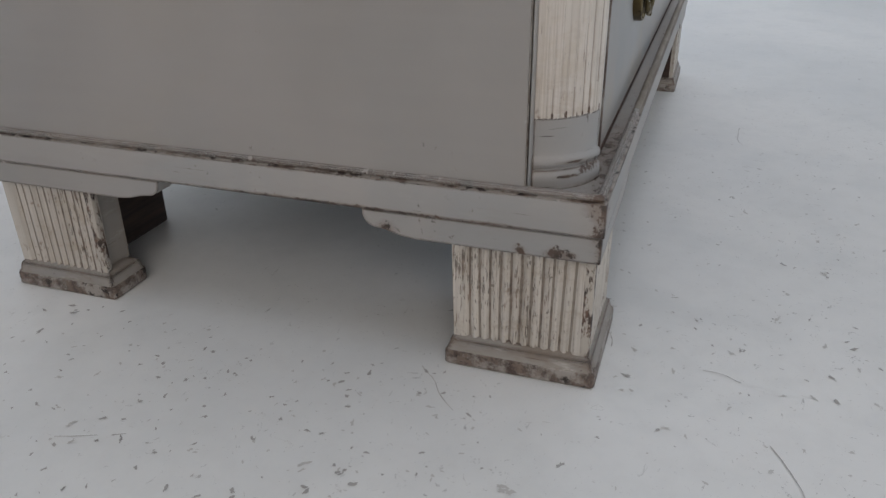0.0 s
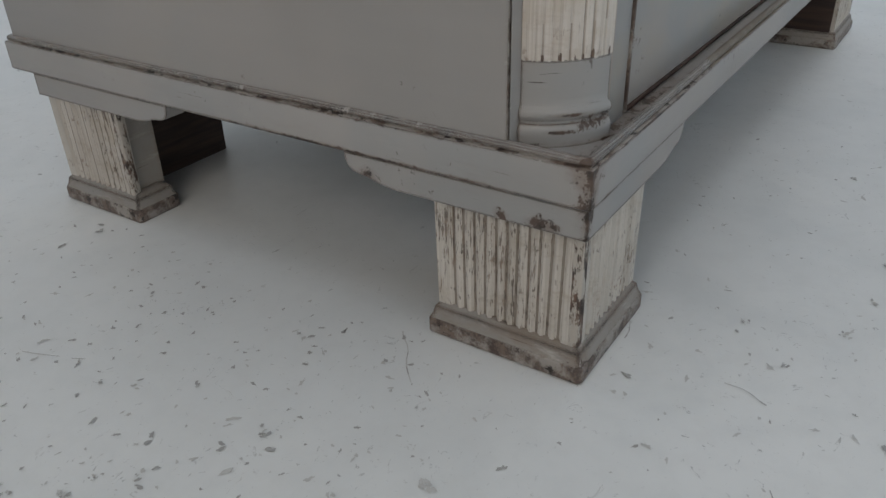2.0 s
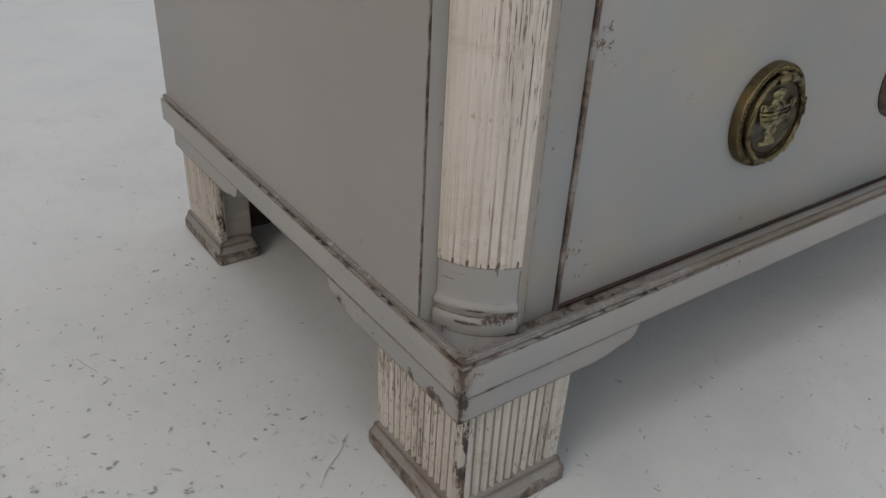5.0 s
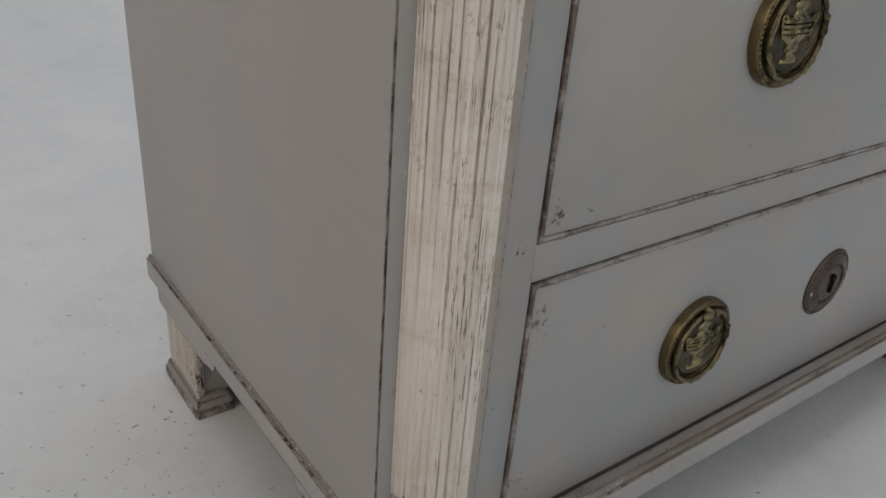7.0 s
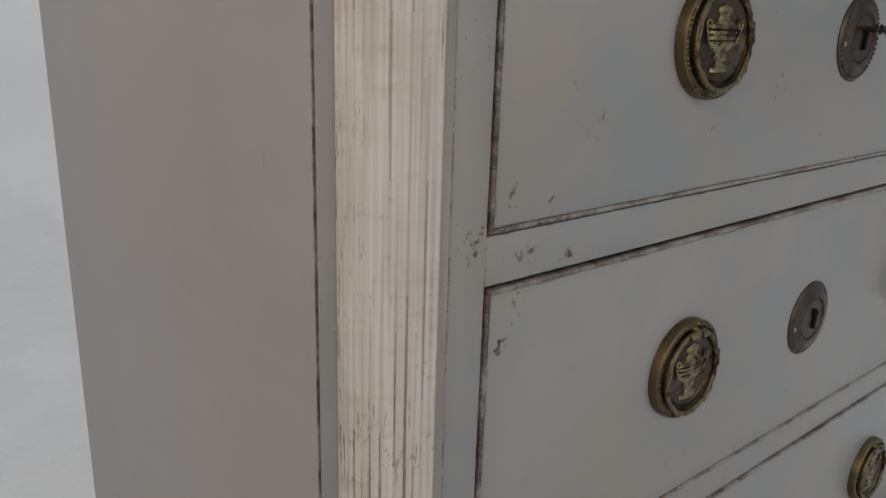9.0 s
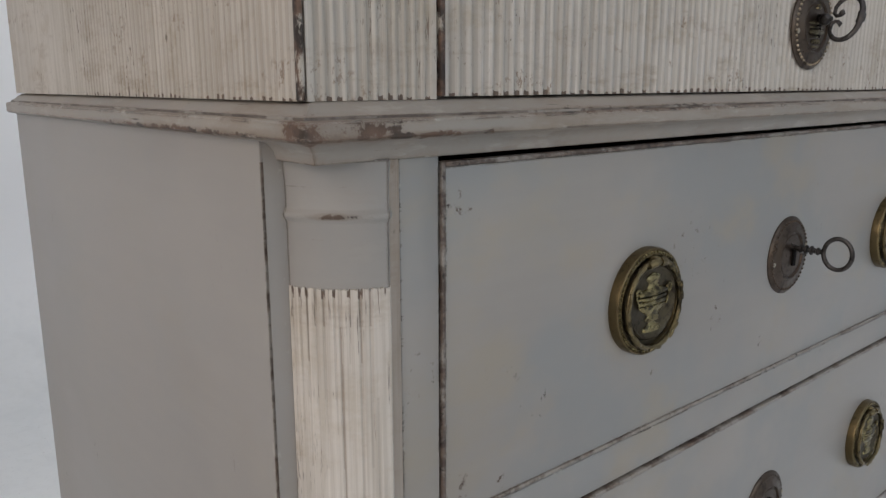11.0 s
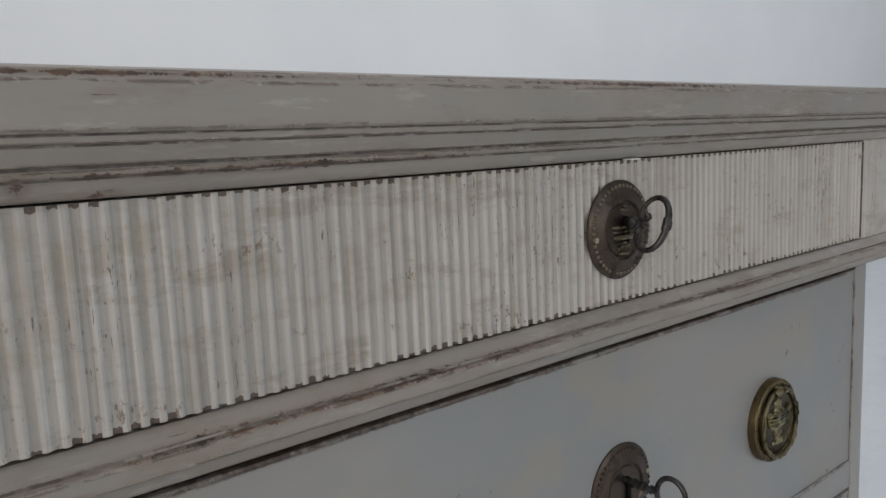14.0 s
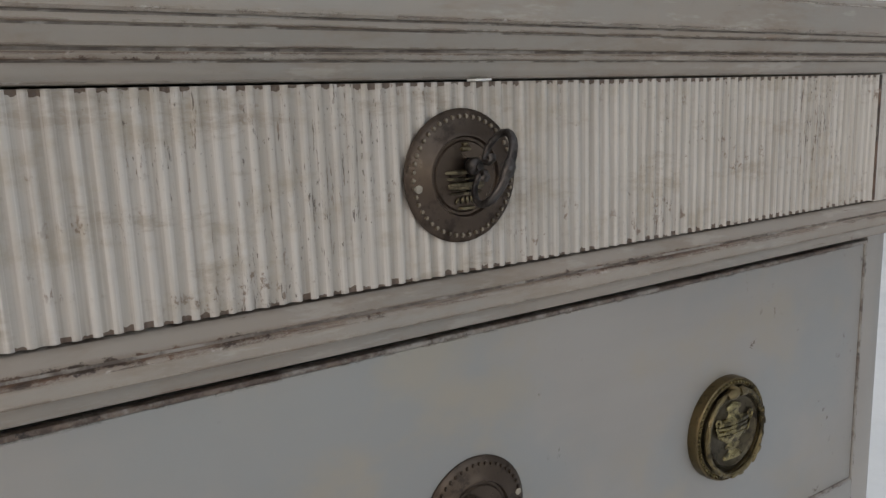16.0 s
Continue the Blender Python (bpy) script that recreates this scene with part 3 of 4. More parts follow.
def scuffs():
    rng = random.Random(7)
    bm = bmesh.new()
    z = 0.0006
    known = [(0.125, -0.115, 0.0055, 1.5, 0.2), (0.172, -0.124, 0.0045, 1.9, 0.3), (0.217, -0.156, 0.0048, 1.9, 0.3), (-0.102, 0.032, 0.0065, 1.6, 1.2),
             (-0.038, 0.104, 0.0048, 1.3, 0.4), (0.427, 0.017, 0.0045, 1.5, 0.0), (-0.051, 0.143, 0.0035, 1.5, 1.0), (-0.111, 0.184, 0.0042, 1.8, 0.3),
             (-0.120, 0.123, 0.0042, 2.0, 2.4), (-0.052, 0.189, 0.0030, 1.8, 0.8), (0.200, 0.053, 0.0042, 1.8, 1.9), (0.078, -0.091, 0.0030, 2.8, 2.6),
             (-0.202, 0.177, 0.0045, 2.0, 1.4), (-0.172, 0.157, 0.0036, 1.6, 2.2), (-0.187, 0.173, 0.0038, 1.8, 1.1), (-0.215, 0.200, 0.0036, 1.6, 0.5),
             (-0.136, 0.507, 0.0046, 1.8, 0.4), (-0.081, 0.490, 0.0036, 3.0, 1.3), (-0.100, 0.497, 0.0034, 2.4, 0.4), (-0.123, 0.320, 0.0034, 2.4, 1.0),
             (0.228, -0.014, 0.0028, 2.6, 2.3), (0.110, -0.061, 0.0034, 1.8, 0.9), (0.365, -0.084, 0.0045, 2.0, 0.4), (0.301, -0.175, 0.0032, 1.8, 0.4),
             (0.530, -0.232, 0.0040, 1.9, 0.2), (0.115, -0.042, 0.0024, 2.0, 0.8), (0.096, -0.059, 0.0030, 2.2, 0.5), (-0.045, 0.235, 0.0030, 1.6, 0.7)]
    for x, y, s, st, an in known:
        for _ in range(5):
            fleck(bm, rng, x + rng.uniform(-0.6, 0.6) * s, y + rng.uniform(-0.6, 0.6) * s, s * rng.uniform(0.14, 0.32), st * 0.9, an + rng.uniform(-0.4, 0.4), z + rng.uniform(0, 0.0002), rng.choice((0, 1, 1)))
    for _ in range(2800):
        x, y = rng.gauss(0.0, 0.45), rng.gauss(0.15, 0.45)
        if -0.02 < x < 0.9 and 0.02 < y < 0.5:
            continue
        if y > 0.4 and rng.random() < 0.65:
            continue
        s = rng.choice((0.0005, 0.0007, 0.0009, 0.0013)) * rng.uniform(0.7, 1.3)
        fleck(bm, rng, x, y, s, rng.uniform(1.0, 3.2), rng.choice((0.4, 0.9, 2.3, 2.8)) + rng.uniform(-0.5, 0.5), z, rng.choice((0, 1, 1)))
    for _ in range(260):
        x, y = rng.uniform(-0.32, -0.01), rng.uniform(0.06, 0.42)
        fleck(bm, rng, x, y, rng.uniform(0.0007, 0.0016), rng.uniform(1.0, 2.4), rng.uniform(0, 3.14), z + 0.0001, rng.choice((0, 0, 1)))
    # long hairline scratches
    for x, y, an, length in ((-0.022, -0.106, 3.7, 0.085), (-0.046, 0.082, 0.6, 0.05), (0.055, -0.004, 0.2, 0.03), (0.035, -0.094, 0.9, 0.03), (-0.13, 0.26, 1.9, 0.06), (0.53, -0.1, 0.7, 0.08)):
        px, py = x, y
        a = an
        for k in range(7):
            a += rng.uniform(-0.25, 0.25)
            qx, qy = px + math.cos(a) * length / 7, py + math.sin(a) * length / 7
            w = 0.0004 * rng.uniform(0.5, 1.2)
            nx, ny = -math.sin(a) * w, math.cos(a) * w
            if rng.random() < 0.7:
                bm.faces.new([bm.verts.new(p) for p in ((px - nx, py - ny, z), (qx - nx, qy - ny, z), (qx + nx, qy + ny, z), (px + nx, py + ny, z))]).material_index = rng.choice((0, 1))
            px, py = qx, qy
    tagged(part("floor_scuffs", bm, [SCUFF, SCUFF_PALE]), "small dark chips and scratches in the floor paint", "scuff marks", kind="stuff")


scuffs()

# ---- the chest of drawers ----
W, D = 0.890, 0.497
YF = 0.020                # face of the stiles and rails
Y0 = 0.016                # face of the fluted frieze
PX = 0.004                # face of the side panel
chest = thing("chest_of_drawers", "grey painted chest of drawers with cream fluted frieze, columns and feet", "chest of drawers")
rng = random.Random(3)


def side(x, right):
    return W - x if right else x


def carcass():
    for right in (False, True):
        a, b = sorted((side(PX, right), side(PX + 0.020, right)))
        boxed("side_panel", (a, b, 0.0825 if right else 0.0514, 0.490, 0.120, 0.775), GREY_PLAIN, chest)
        a, b = sorted((side(0.0572, right), side(0.0810, right)))
        boxed("stile", (a, b, YF, 0.060, 0.120, 0.768), GREY, chest, bevel=0.0008)
        outline = [(0.0050, 0.0500), (0.0165, 0.0500), (0.0300, 0.0440), (0.0470, 0.0380), (0.0500, 0.0300), (0.0530, 0.0238), (0.0568, 0.0212), (0.0640, 0.0600), (0.0640, 0.1200), (0.0140, 0.1200), (0.0140, 0.0504), (0.0052, 0.0503)]
        bm = bmesh.new()
        outline = [(x, y + (0.031 if right and x < 0.060 else 0.0)) for x, y in outline]
        lo = [bm.verts.new((side(x, right), y, 0.120)) for x, y in outline]
        hi = [bm.verts.new((side(x, right), y, 0.768)) for x, y in outline]
        for k in range(len(lo)):
            bm.faces.new((lo[k], lo[(k + 1) % len(lo)], hi[(k + 1) % len(hi)], hi[k]))
        bm.faces.new(lo)
        bm.faces.new(hi)
        # added strip that draws the dark gap between panel and post
        a, b = sorted((side(0.0041, right), side(0.0140, right)))
        boxed("seam_strip", (a, b, 0.0821 if right else 0.0510, 0.0826 if right else 0.0515, 0.129, 0.760), SEAM, chest, "brown strip drawn in the gap beside the side panel", 0.0)
        part("corner_post", bm, GREY_PLAIN, chest, "grey recess behind the column")
        if not right:
            boxed("fillet", (0.0466, 0.0566, 0.0186, 0.050, 0.128, 0.762), TAN, chest, "tan painted fillet beside the column", 0.0012)
    boxed("back_panel", (0.024, W - 0.024, 0.470, 0.485, 0.100, 0.890), WOOD, chest, "raw brown back board")
    boxed("bottom_board", (0.02, W - 0.02, 0.012, 0.480, 0.108, 0.120), WOOD, chest, "raw brown bottom board")
    for z0, z1 in ((0.3180, 0.3420), (0.5386, 0.5646)):
        boxed("rail", (0.0805, W - 0.0805, YF + 0.0004, 0.062, z0, z1), GREY, chest, bevel=0.0008)
    boxed("dust_board", (0.03, W - 0.03, 0.06, 0.47, 0.764, 0.780), WOOD, chest, "raw brown inner board")


def mouldings():
    bm = bmesh.new()
    sweep(bm, (0.0, W, 0.002, D), [(0.030, 0.1075), (0.001, 0.1075), (0.0, 0.1085), (0.0, 0.1286), (0.0005, 0.1295), (0.0016, 0.1298), (0.0024, 0.1298), (0.0020, 0.1307), (0.0017, 0.1318), (0.0022, 0.1332),
                                   (0.0036, 0.1342), (0.0054, 0.1342), (0.0066, 0.1334), (0.0072, 0.1302), (0.0080, 0.1286), (0.0185, 0.1284), (0.030, 0.1284)], 0.0008, dark=(4, 5, 6, 13), cuts=(0.19, 0.80))
    for f in bm.faces:
        c = f.calc_center_median()
        if c.y < 0.025 and c.z > 0.1292 and 0.20 < c.x < 0.79:
            f.material_index = 2
    part("base_moulding", bm, [BASE, CREASE, LEDGE], chest, "grey base moulding with rubbed brown edges", 30)
    bm = bmesh.new()
    r = (-0.0025, W + 0.0025, 0.0035, D - 0.003)
    sweep(bm, r, [(0.040, 0.7605), (0.0145, 0.7605), (0.0138, 0.7618), (0.0128, 0.7650), (0.0095, 0.7684), (0.0045, 0.7702), (0.0012, 0.7708), (0.0, 0.7718), (0.0, 0.7782), (0.0008, 0.7792),
                  (0.0034, 0.7796), (0.0036, 0.7808), (0.0060, 0.7822), (0.0090, 0.7850), (0.0112, 0.7862), (0.0134, 0.7866), (0.0160, 0.7873), (0.040, 0.7873)], 0.002, dark=(10, 15))
    part("waist_moulding", bm, [TRIM, CREASE_PALE], chest, "grey waist moulding rubbed to brown wood", 30)
    bm = bmesh.new()
    r = (-0.009, W + 0.009, -0.002, D - 0.001)
    sweep(bm, r, [(0.060, 0.8787), (0.0170, 0.8787), (0.0150, 0.8792), (0.0142, 0.8804), (0.0132, 0.8812), (0.0122, 0.8830), (0.0116, 0.8858), (0.0114, 0.8866), (0.0094, 0.8869), (0.0088, 0.8890),
                  (0.0092, 0.8898), (0.0094, 0.8910), (0.0072, 0.8914), (0.0066, 0.8932), (0.0050, 0.8956), (0.0042, 0.8976), (0.0041, 0.8984), (0.0024, 0.8988), (0.0022, 0.9012), (0.0022, 0.9021), (0.060, 0.9021)], 0.010, dark=(6, 10, 15, 18))
    part("cornice_moulding", bm, [TRIM, CREASE_PALE], chest, "stepped grey cornice with rubbed edges", 30)
    bm = bmesh.new()
    sweep(bm, r, [(0.012, 0.9022), (0.0010, 0.9022), (0.0, 0.9034), (0.0, 0.9198), (0.0007, 0.9203), (0.0009, 0.9224), (0.0020, 0.9244), (0.0056, 0.9256), (0.012, 0.9258)], 0.016, True)
    part("top", bm, TRIM, chest, "grey painted top with rounded worn corners", 30)


# small white box that paints a glint of light in the drawer's top gap
def chip_or_glint():
    bm = bmesh.new()
    box(bm, 0.4445, 0.4535, 0.0078, 0.0150, 0.8777, 0.8786, 0.0002)
    part("gap_glint", bm, GLINT, chest, "white sliver painted as a glint of light under the cornice")


def frieze():
    for right in (False, True):
        bm = bmesh.new()
        sx = -1 if right else 1
        x = side(0.0055, right)
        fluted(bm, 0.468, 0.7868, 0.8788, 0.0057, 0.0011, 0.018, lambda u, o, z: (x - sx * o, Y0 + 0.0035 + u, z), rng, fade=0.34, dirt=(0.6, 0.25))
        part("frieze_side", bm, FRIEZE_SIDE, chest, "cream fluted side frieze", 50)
        bm = bmesh.new()
        xa = 0.0085 if not right else 0.8065
        fluted(bm, 0.068 if not right else 0.075, 0.7868, 0.8788, 0.0051, 0.0004 if right else 0.0012, 0.018, lambda u, o, z: (xa + u, Y0 - o, z), rng, dirt=(0.6, 0.3))
        part("frieze_block", bm, [CREAM] * 3 if right else BLOCK, chest, "cream fluted frieze block", 50)
        a, b = sorted((side(0.0050, right), side(0.0078, right)))
        boxed("frieze_corner", (a, b, Y0 - 0.0005, Y0 + 0.0040, 0.7868, 0.8788), STRIP, chest, "corner bead worn to brown wood", 0.0012)


ARC_R, ARC_HALF = 0.045, 0.0236          # the column is a shallow fluted bow set across the corner


def bow(bm, rows, right, steps):
    """Upright bowed front across the corner: rows of (height, offsets along the bow), closed at the back."""
    shift = 0.032 if right else 0.0
    r2 = math.sqrt(0.5)
    mx, my = 0.0315, 0.0330 + shift
    back = math.sqrt(ARC_R ** 2 - ARC_HALF ** 2)
    cx, cy = mx + r2 * back, my + r2 * back
    theta = math.asin(ARC_HALF / ARC_R)
    grid = []
    for z, offs, lifts in rows:
        line = []
        for k in range(steps + 1):
            f = theta * (2 * k / steps - 1)
            r = ARC_R + offs[k]
            c, t = r * math.cos(f), r * math.sin(f)
            line.append(bm.verts.new((side(cx - r2 * c + r2 * t, right), cy - r2 * c - r2 * t, z + lifts[k])))
        for end in (1, -1):
            t = end * (ARC_HALF + offs[0 if end < 0 else steps])
            d = back - 0.010
            line.append(bm.verts.new((side(cx - r2 * d + r2 * t, right), cy - r2 * d - r2 * t, z)))
        grid.append(line)
    n = steps + 3
    faces = []
    for lo, hi in zip(grid, grid[1:]):
        faces.append([bm.faces.new((lo[k], lo[(k + 1) % n], hi[(k + 1) % n], hi[k])) for k in range(n)])
    bm.faces.new(grid[0])
    bm.faces.new(grid[-1])
    return faces


def moulded_bow(name, profile, right, parent, label):
    bm = bmesh.new()
    steps = 20
    bow(bm, [(z, [o] * (steps + 1), [0.0] * (steps + 1)) for o, z in profile], right, steps)
    part(name, bm, BASE, parent, label, 35)


def column(right):
    """Shaft whose flutes were cut by hand: uneven shallow grooves with fainter lines between them."""
    steps, arc = 132, 2 * ARC_R * math.asin(ARC_HALF / ARC_R)
    z0, z1 = 0.1725, 0.7025
    cuts = [(arc * (i + 0.5 + rng.uniform(-0.16, 0.16)) / 12, rng.uniform(0.00016, 0.00060), rng.uniform(0.00045, 0.00080), rng.uniform(0, 6)) for i in range(12)]
    cuts += [(rng.uniform(0.002, arc - 0.002), rng.uniform(0.00008, 0.00022), rng.uniform(0.0003, 0.0005), rng.uniform(0, 6)) for _ in range(12)]
    heights = [z0, z0 + 0.0032] + [z0 + (z1 - z0) * r / 30 for r in range(1, 30)] + [z1 - 0.0034, z1]
    rows, depth = [], []
    for r, z in enumerate(heights):
        offs, lifts = [], []
        for k in range(steps + 1):
            u = arc * k / steps
            offs.append(-sum(d * (0.75 + 0.45 * math.sin(z * 21 + ph)) * math.exp(-((u - c - 0.0003 * math.sin(z * 13 + ph)) / w) ** 2) for c, d, w, ph in cuts))
            lifts.append(rng.uniform(-0.0022, 0.0016) if r in (1, len(heights) - 2) else rng.uniform(-0.0006, 0.0006) if r in (0, len(heights) - 1) else 0.0)
        rows.append((z, offs, lifts))
        depth.append(offs)
    bm = bmesh.new()
    faces = bow(bm, rows, right, steps)
    bare = [(rng.random() < 0.35, rng.random() < 0.6) for _ in range(12)]
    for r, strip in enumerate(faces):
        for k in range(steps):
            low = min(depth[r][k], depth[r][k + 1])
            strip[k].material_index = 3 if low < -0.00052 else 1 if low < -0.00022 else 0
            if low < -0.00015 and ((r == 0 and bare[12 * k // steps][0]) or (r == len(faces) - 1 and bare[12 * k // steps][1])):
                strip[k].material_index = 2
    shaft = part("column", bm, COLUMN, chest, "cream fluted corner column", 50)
    moulded_bow("column_base", [(0.0024, 0.1278), (0.0024, 0.1318), (0.0027, 0.1338), (0.0027, 0.1362), (0.0021, 0.1384), (0.0014, 0.1396), (0.0006, 0.1402), (0.0004, 0.1414), (0.0008, 0.1424), (0.0017, 0.1432), (0.0021, 0.1448), (0.0020, 0.1466),
                                (0.0013, 0.1480), (0.0003, 0.1488), (-0.0003, 0.1500), (-0.0004, 0.1540), (-0.0004, 0.1725)], right, shaft, "grey moulded column base")
    moulded_bow("column_capital", [(-0.0004, 0.7015), (-0.0004, 0.7322), (0.0002, 0.7336), (0.0011, 0.7346), (0.0015, 0.7360), (0.0011, 0.7374), (0.0002, 0.7384), (-0.0003, 0.7396), (-0.0002, 0.7500), (0.0004, 0.7560), (0.0008, 0.7612)], right, shaft, "grey moulded column capital")


def bracket(name, pts, out, parent):
    """Shaped strip under the base moulding: outline points and an extrusion."""
    bm = bmesh.new()
    a = [bm.verts.new(p) for p in pts]
    b = [bm.verts.new(Vector(p) + Vector(out)) for p in pts]
    bm.faces.new(a)
    bm.faces.new(b)
    for i in range(len(a)):
        bm.faces.new((a[i], a[(i + 1) % len(a)], b[(i + 1) % len(b)], b[i]))
    bmesh.ops.bevel(bm, geom=[e for e in bm.edges if len(e.link_faces) == 2 and e.calc_face_angle(0) > 1.0], offset=0.001, segments=1, affect="EDGES")
    return part(name, bm, BASE, parent, "", 35)


def ear(length, z_top=0.1073, z_low=0.0905):
    """Outline along a bracket: straight foot line, then an ogee end."""
    pts = [(0.0, z_top), (0.0, z_low), (length - 0.036, z_low), (length - 0.026, z_low + 0.0012), (length - 0.016, z_low + 0.0042), (length - 0.008, z_low + 0.0050)]
    for k in range(5):
        a = radians(20 + 70 * k / 4)
        pts.append((length - 0.008 + 0.008 * math.sin(a), z_low + 0.0165 - 0.0112 * math.cos(a)))
    pts.append((length, z_top))
    return pts


def foot(x, y, right, back):
    """Block foot at its outer front corner: fluted faces and a moulded plinth."""
    sx = -1 if right else 1
    wide = 0.032 if right and not back else 0.0     # the right front foot is broader
    lx, ly = (0.033, 0.084) if back else (0.084 + wide, 0.092)
    px, py = x + sx * 0.006, y + (0.008 if back else 0.006)
    xa, xb = sorted((px + sx * 0.006, px + sx * lx))
    bm = bmesh.new()
    z0, z1 = 0.0195, 0.0910
    box(bm, xa, xb, py + 0.005, py + ly, z0, z1, 0.0008)
    for f in bm.faces:
        if not back and (f.normal.y > 0.5 or f.normal.x * sx > 0.5):
            f.material_index = 1
    body = part("foot", bm, [TRIM, WOOD], chest, "cream fluted block foot, scraped to brown")
    bm = bmesh.new()
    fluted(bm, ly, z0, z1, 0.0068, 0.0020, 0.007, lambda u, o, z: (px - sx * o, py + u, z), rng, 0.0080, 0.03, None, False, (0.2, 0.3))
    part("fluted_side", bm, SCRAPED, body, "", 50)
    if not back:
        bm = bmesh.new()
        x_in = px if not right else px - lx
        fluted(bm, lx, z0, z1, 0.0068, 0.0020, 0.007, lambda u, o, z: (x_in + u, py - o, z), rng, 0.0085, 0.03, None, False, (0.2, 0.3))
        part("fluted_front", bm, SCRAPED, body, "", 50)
    a, b = sorted((px - sx * 0.0003, px + sx * 0.0066))
    boxed("corner_bead", (a, b, py - 0.0003, py + 0.0066, z0, z1), STRIP_PALE, body, "corner bead scraped to brown", 0.0016)
    bm = bmesh.new()
    w, d = (0.041, 0.096) if back else (0.094 + wide, 0.102)
    a, b = sorted((x, x + sx * w))
    sweep(bm, (a, b, y, y + d), [(0.0012, 0.0), (0.0, 0.0012), (0.0, 0.0095), (0.0008, 0.0112), (0.0022, 0.0126), (0.0030, 0.0155), (0.0036, 0.0182), (0.0060, 0.0205), (0.0105, 0.0215)], 0.0035, True, (0, 1, 2))
    part("plinth", bm, [PLINTH, RUBBED], body, "grey plinth worn brown at the edges", 30)
    if back:
        a, b = sorted((px + sx * 0.030, x + sx * 0.145))
        boxed("foot_board", (a, b, y + 0.058, y + 0.078, 0.0, 0.107), WOOD, body, "raw dark brown board behind the foot")


def base():
    for right in (False, True):
        sx = -1 if right else 1
        x = side(0.0, right)
        foot(x, 0.0, right, False)
        foot(x, 0.375, right, True)
        xs = side(0.0012, right)
        bracket("side_bracket", [(xs, 0.0036 + u, z) for u, z in ear(0.154)], (sx * 0.018, 0, 0), chest)
        bracket("back_bracket", [(xs, 0.470 - u, z) for u, z in ear(0.155)], (sx * 0.018, 0, 0), chest)
        bracket("front_bracket", [(side(0.0016 + u, right), 0.0032, z) for u, z in ear(0.1435)], (0, 0.018, 0), chest)


carcass()
mouldings()
chip_or_glint()
frieze()
column(False)
column(True)
base()


# ---- drawers with their fittings ----
def handle_plate():
    """Back plate: tall smooth upright wall, a lip with rope beading, and a dark trough."""
    bm = bmesh.new()
    R = 0.0346
    lathe(bm, [(R + 0.0004, 0.0), (R + 0.0004, 0.0050), (R, 0.0064), (R - 0.0009, 0.0070), (R - 0.0016, 0.0064), (R - 0.0034, 0.0062), (R - 0.0042, 0.0066), (R - 0.0050, 0.0056), (R - 0.0050, 0.0)], seg=56, mat=1)
    lathe(bm, [(R - 0.0049, 0.0), (R - 0.0049, 0.0052), (0.0285, 0.0034), (0.0262, 0.0026), (0.0, 0.0024)], seg=56, mat=2)
    for k in range(64):
        a = 2 * math.pi * k / 64
        ball(bm, (0.0321 * math.cos(a), -0.0064, 0.0321 * math.sin(a)), 0.00115, 5)
    return bm


def urn_relief(bm, s=1.0, depth=1.0, out=0.0):
    """Footed urn with a banded bowl, a lid and two scrolled handles, in low relief."""
    prof = [(0.0074, -0.0190), (0.0076, -0.0172), (0.0058, -0.0152), (0.0030, -0.0140), (0.0028, -0.0130), (0.0056, -0.0120), (0.0058, -0.0098), (0.0044, -0.0084), (0.0060, -0.0068), (0.0098, -0.0040), (0.0110, -0.0014),
            (0.0088, -0.0010), (0.0114, -0.0004), (0.0116, 0.0016), (0.0086, 0.0022), (0.0086, 0.0026), (0.0118, 0.0032), (0.0118, 0.0046), (0.0088, 0.0052), (0.0124, 0.0060), (0.0126, 0.0080), (0.0096, 0.0090),
            (0.0052, 0.0102), (0.0040, 0.0124), (0.0042, 0.0142), (0.0060, 0.0152), (0.0056, 0.0176), (0.0030, 0.0190), (0.0008, 0.0200)]
    seg = 12
    rings = []
    for r, z in prof:
        rings.append([bm.verts.new((1.3 * r * s * math.cos(math.pi * k / seg), -out - 0.34 * r * s * depth * math.sin(math.pi * k / seg), z * s)) for k in range(seg + 1)])
    for lo, hi in zip(rings, rings[1:]):
        for k in range(seg):
            bm.faces.new((lo[k], lo[k + 1], hi[k + 1], hi[k]))
    for sx in (-1, 1):
        pts = []
        for k in range(14):
            a = radians(-70 + 300 * k / 13)
            rr = 0.0027 - 0.00006 * k
            pts.append((sx * (0.0168 - rr * math.cos(a)) * s, -out - 0.0010, (0.0084 + rr * math.sin(a)) * s))
        tube(bm, pts, [0.0010 * s * (1 - 0.03 * k) for k in range(14)], 6)
        tube(bm, [(sx * (0.0186 - 0.0011 * k) * s, -out - 0.0006, (0.0066 - 0.0024 * k) * s) for k in range(5)], [0.0009 * s, 0.0009 * s, 0.0008 * s, 0.0007 * s, 0.0004 * s], 6)


def medallion():
    """Raised boss inside the ring, dished on top, with the urn on it."""
    bm = bmesh.new()
    lathe(bm, [(0.0262, 0.0020), (0.0258, 0.0044), (0.0250, 0.0068), (0.0244, 0.0082), (0.0236, 0.0086), (0.0228, 0.0080), (0.0216, 0.0072), (0.0, 0.0078)], seg=48, mat=1)
    urn_relief(bm, 0.98, 0.75, 0.0075)
    return bm


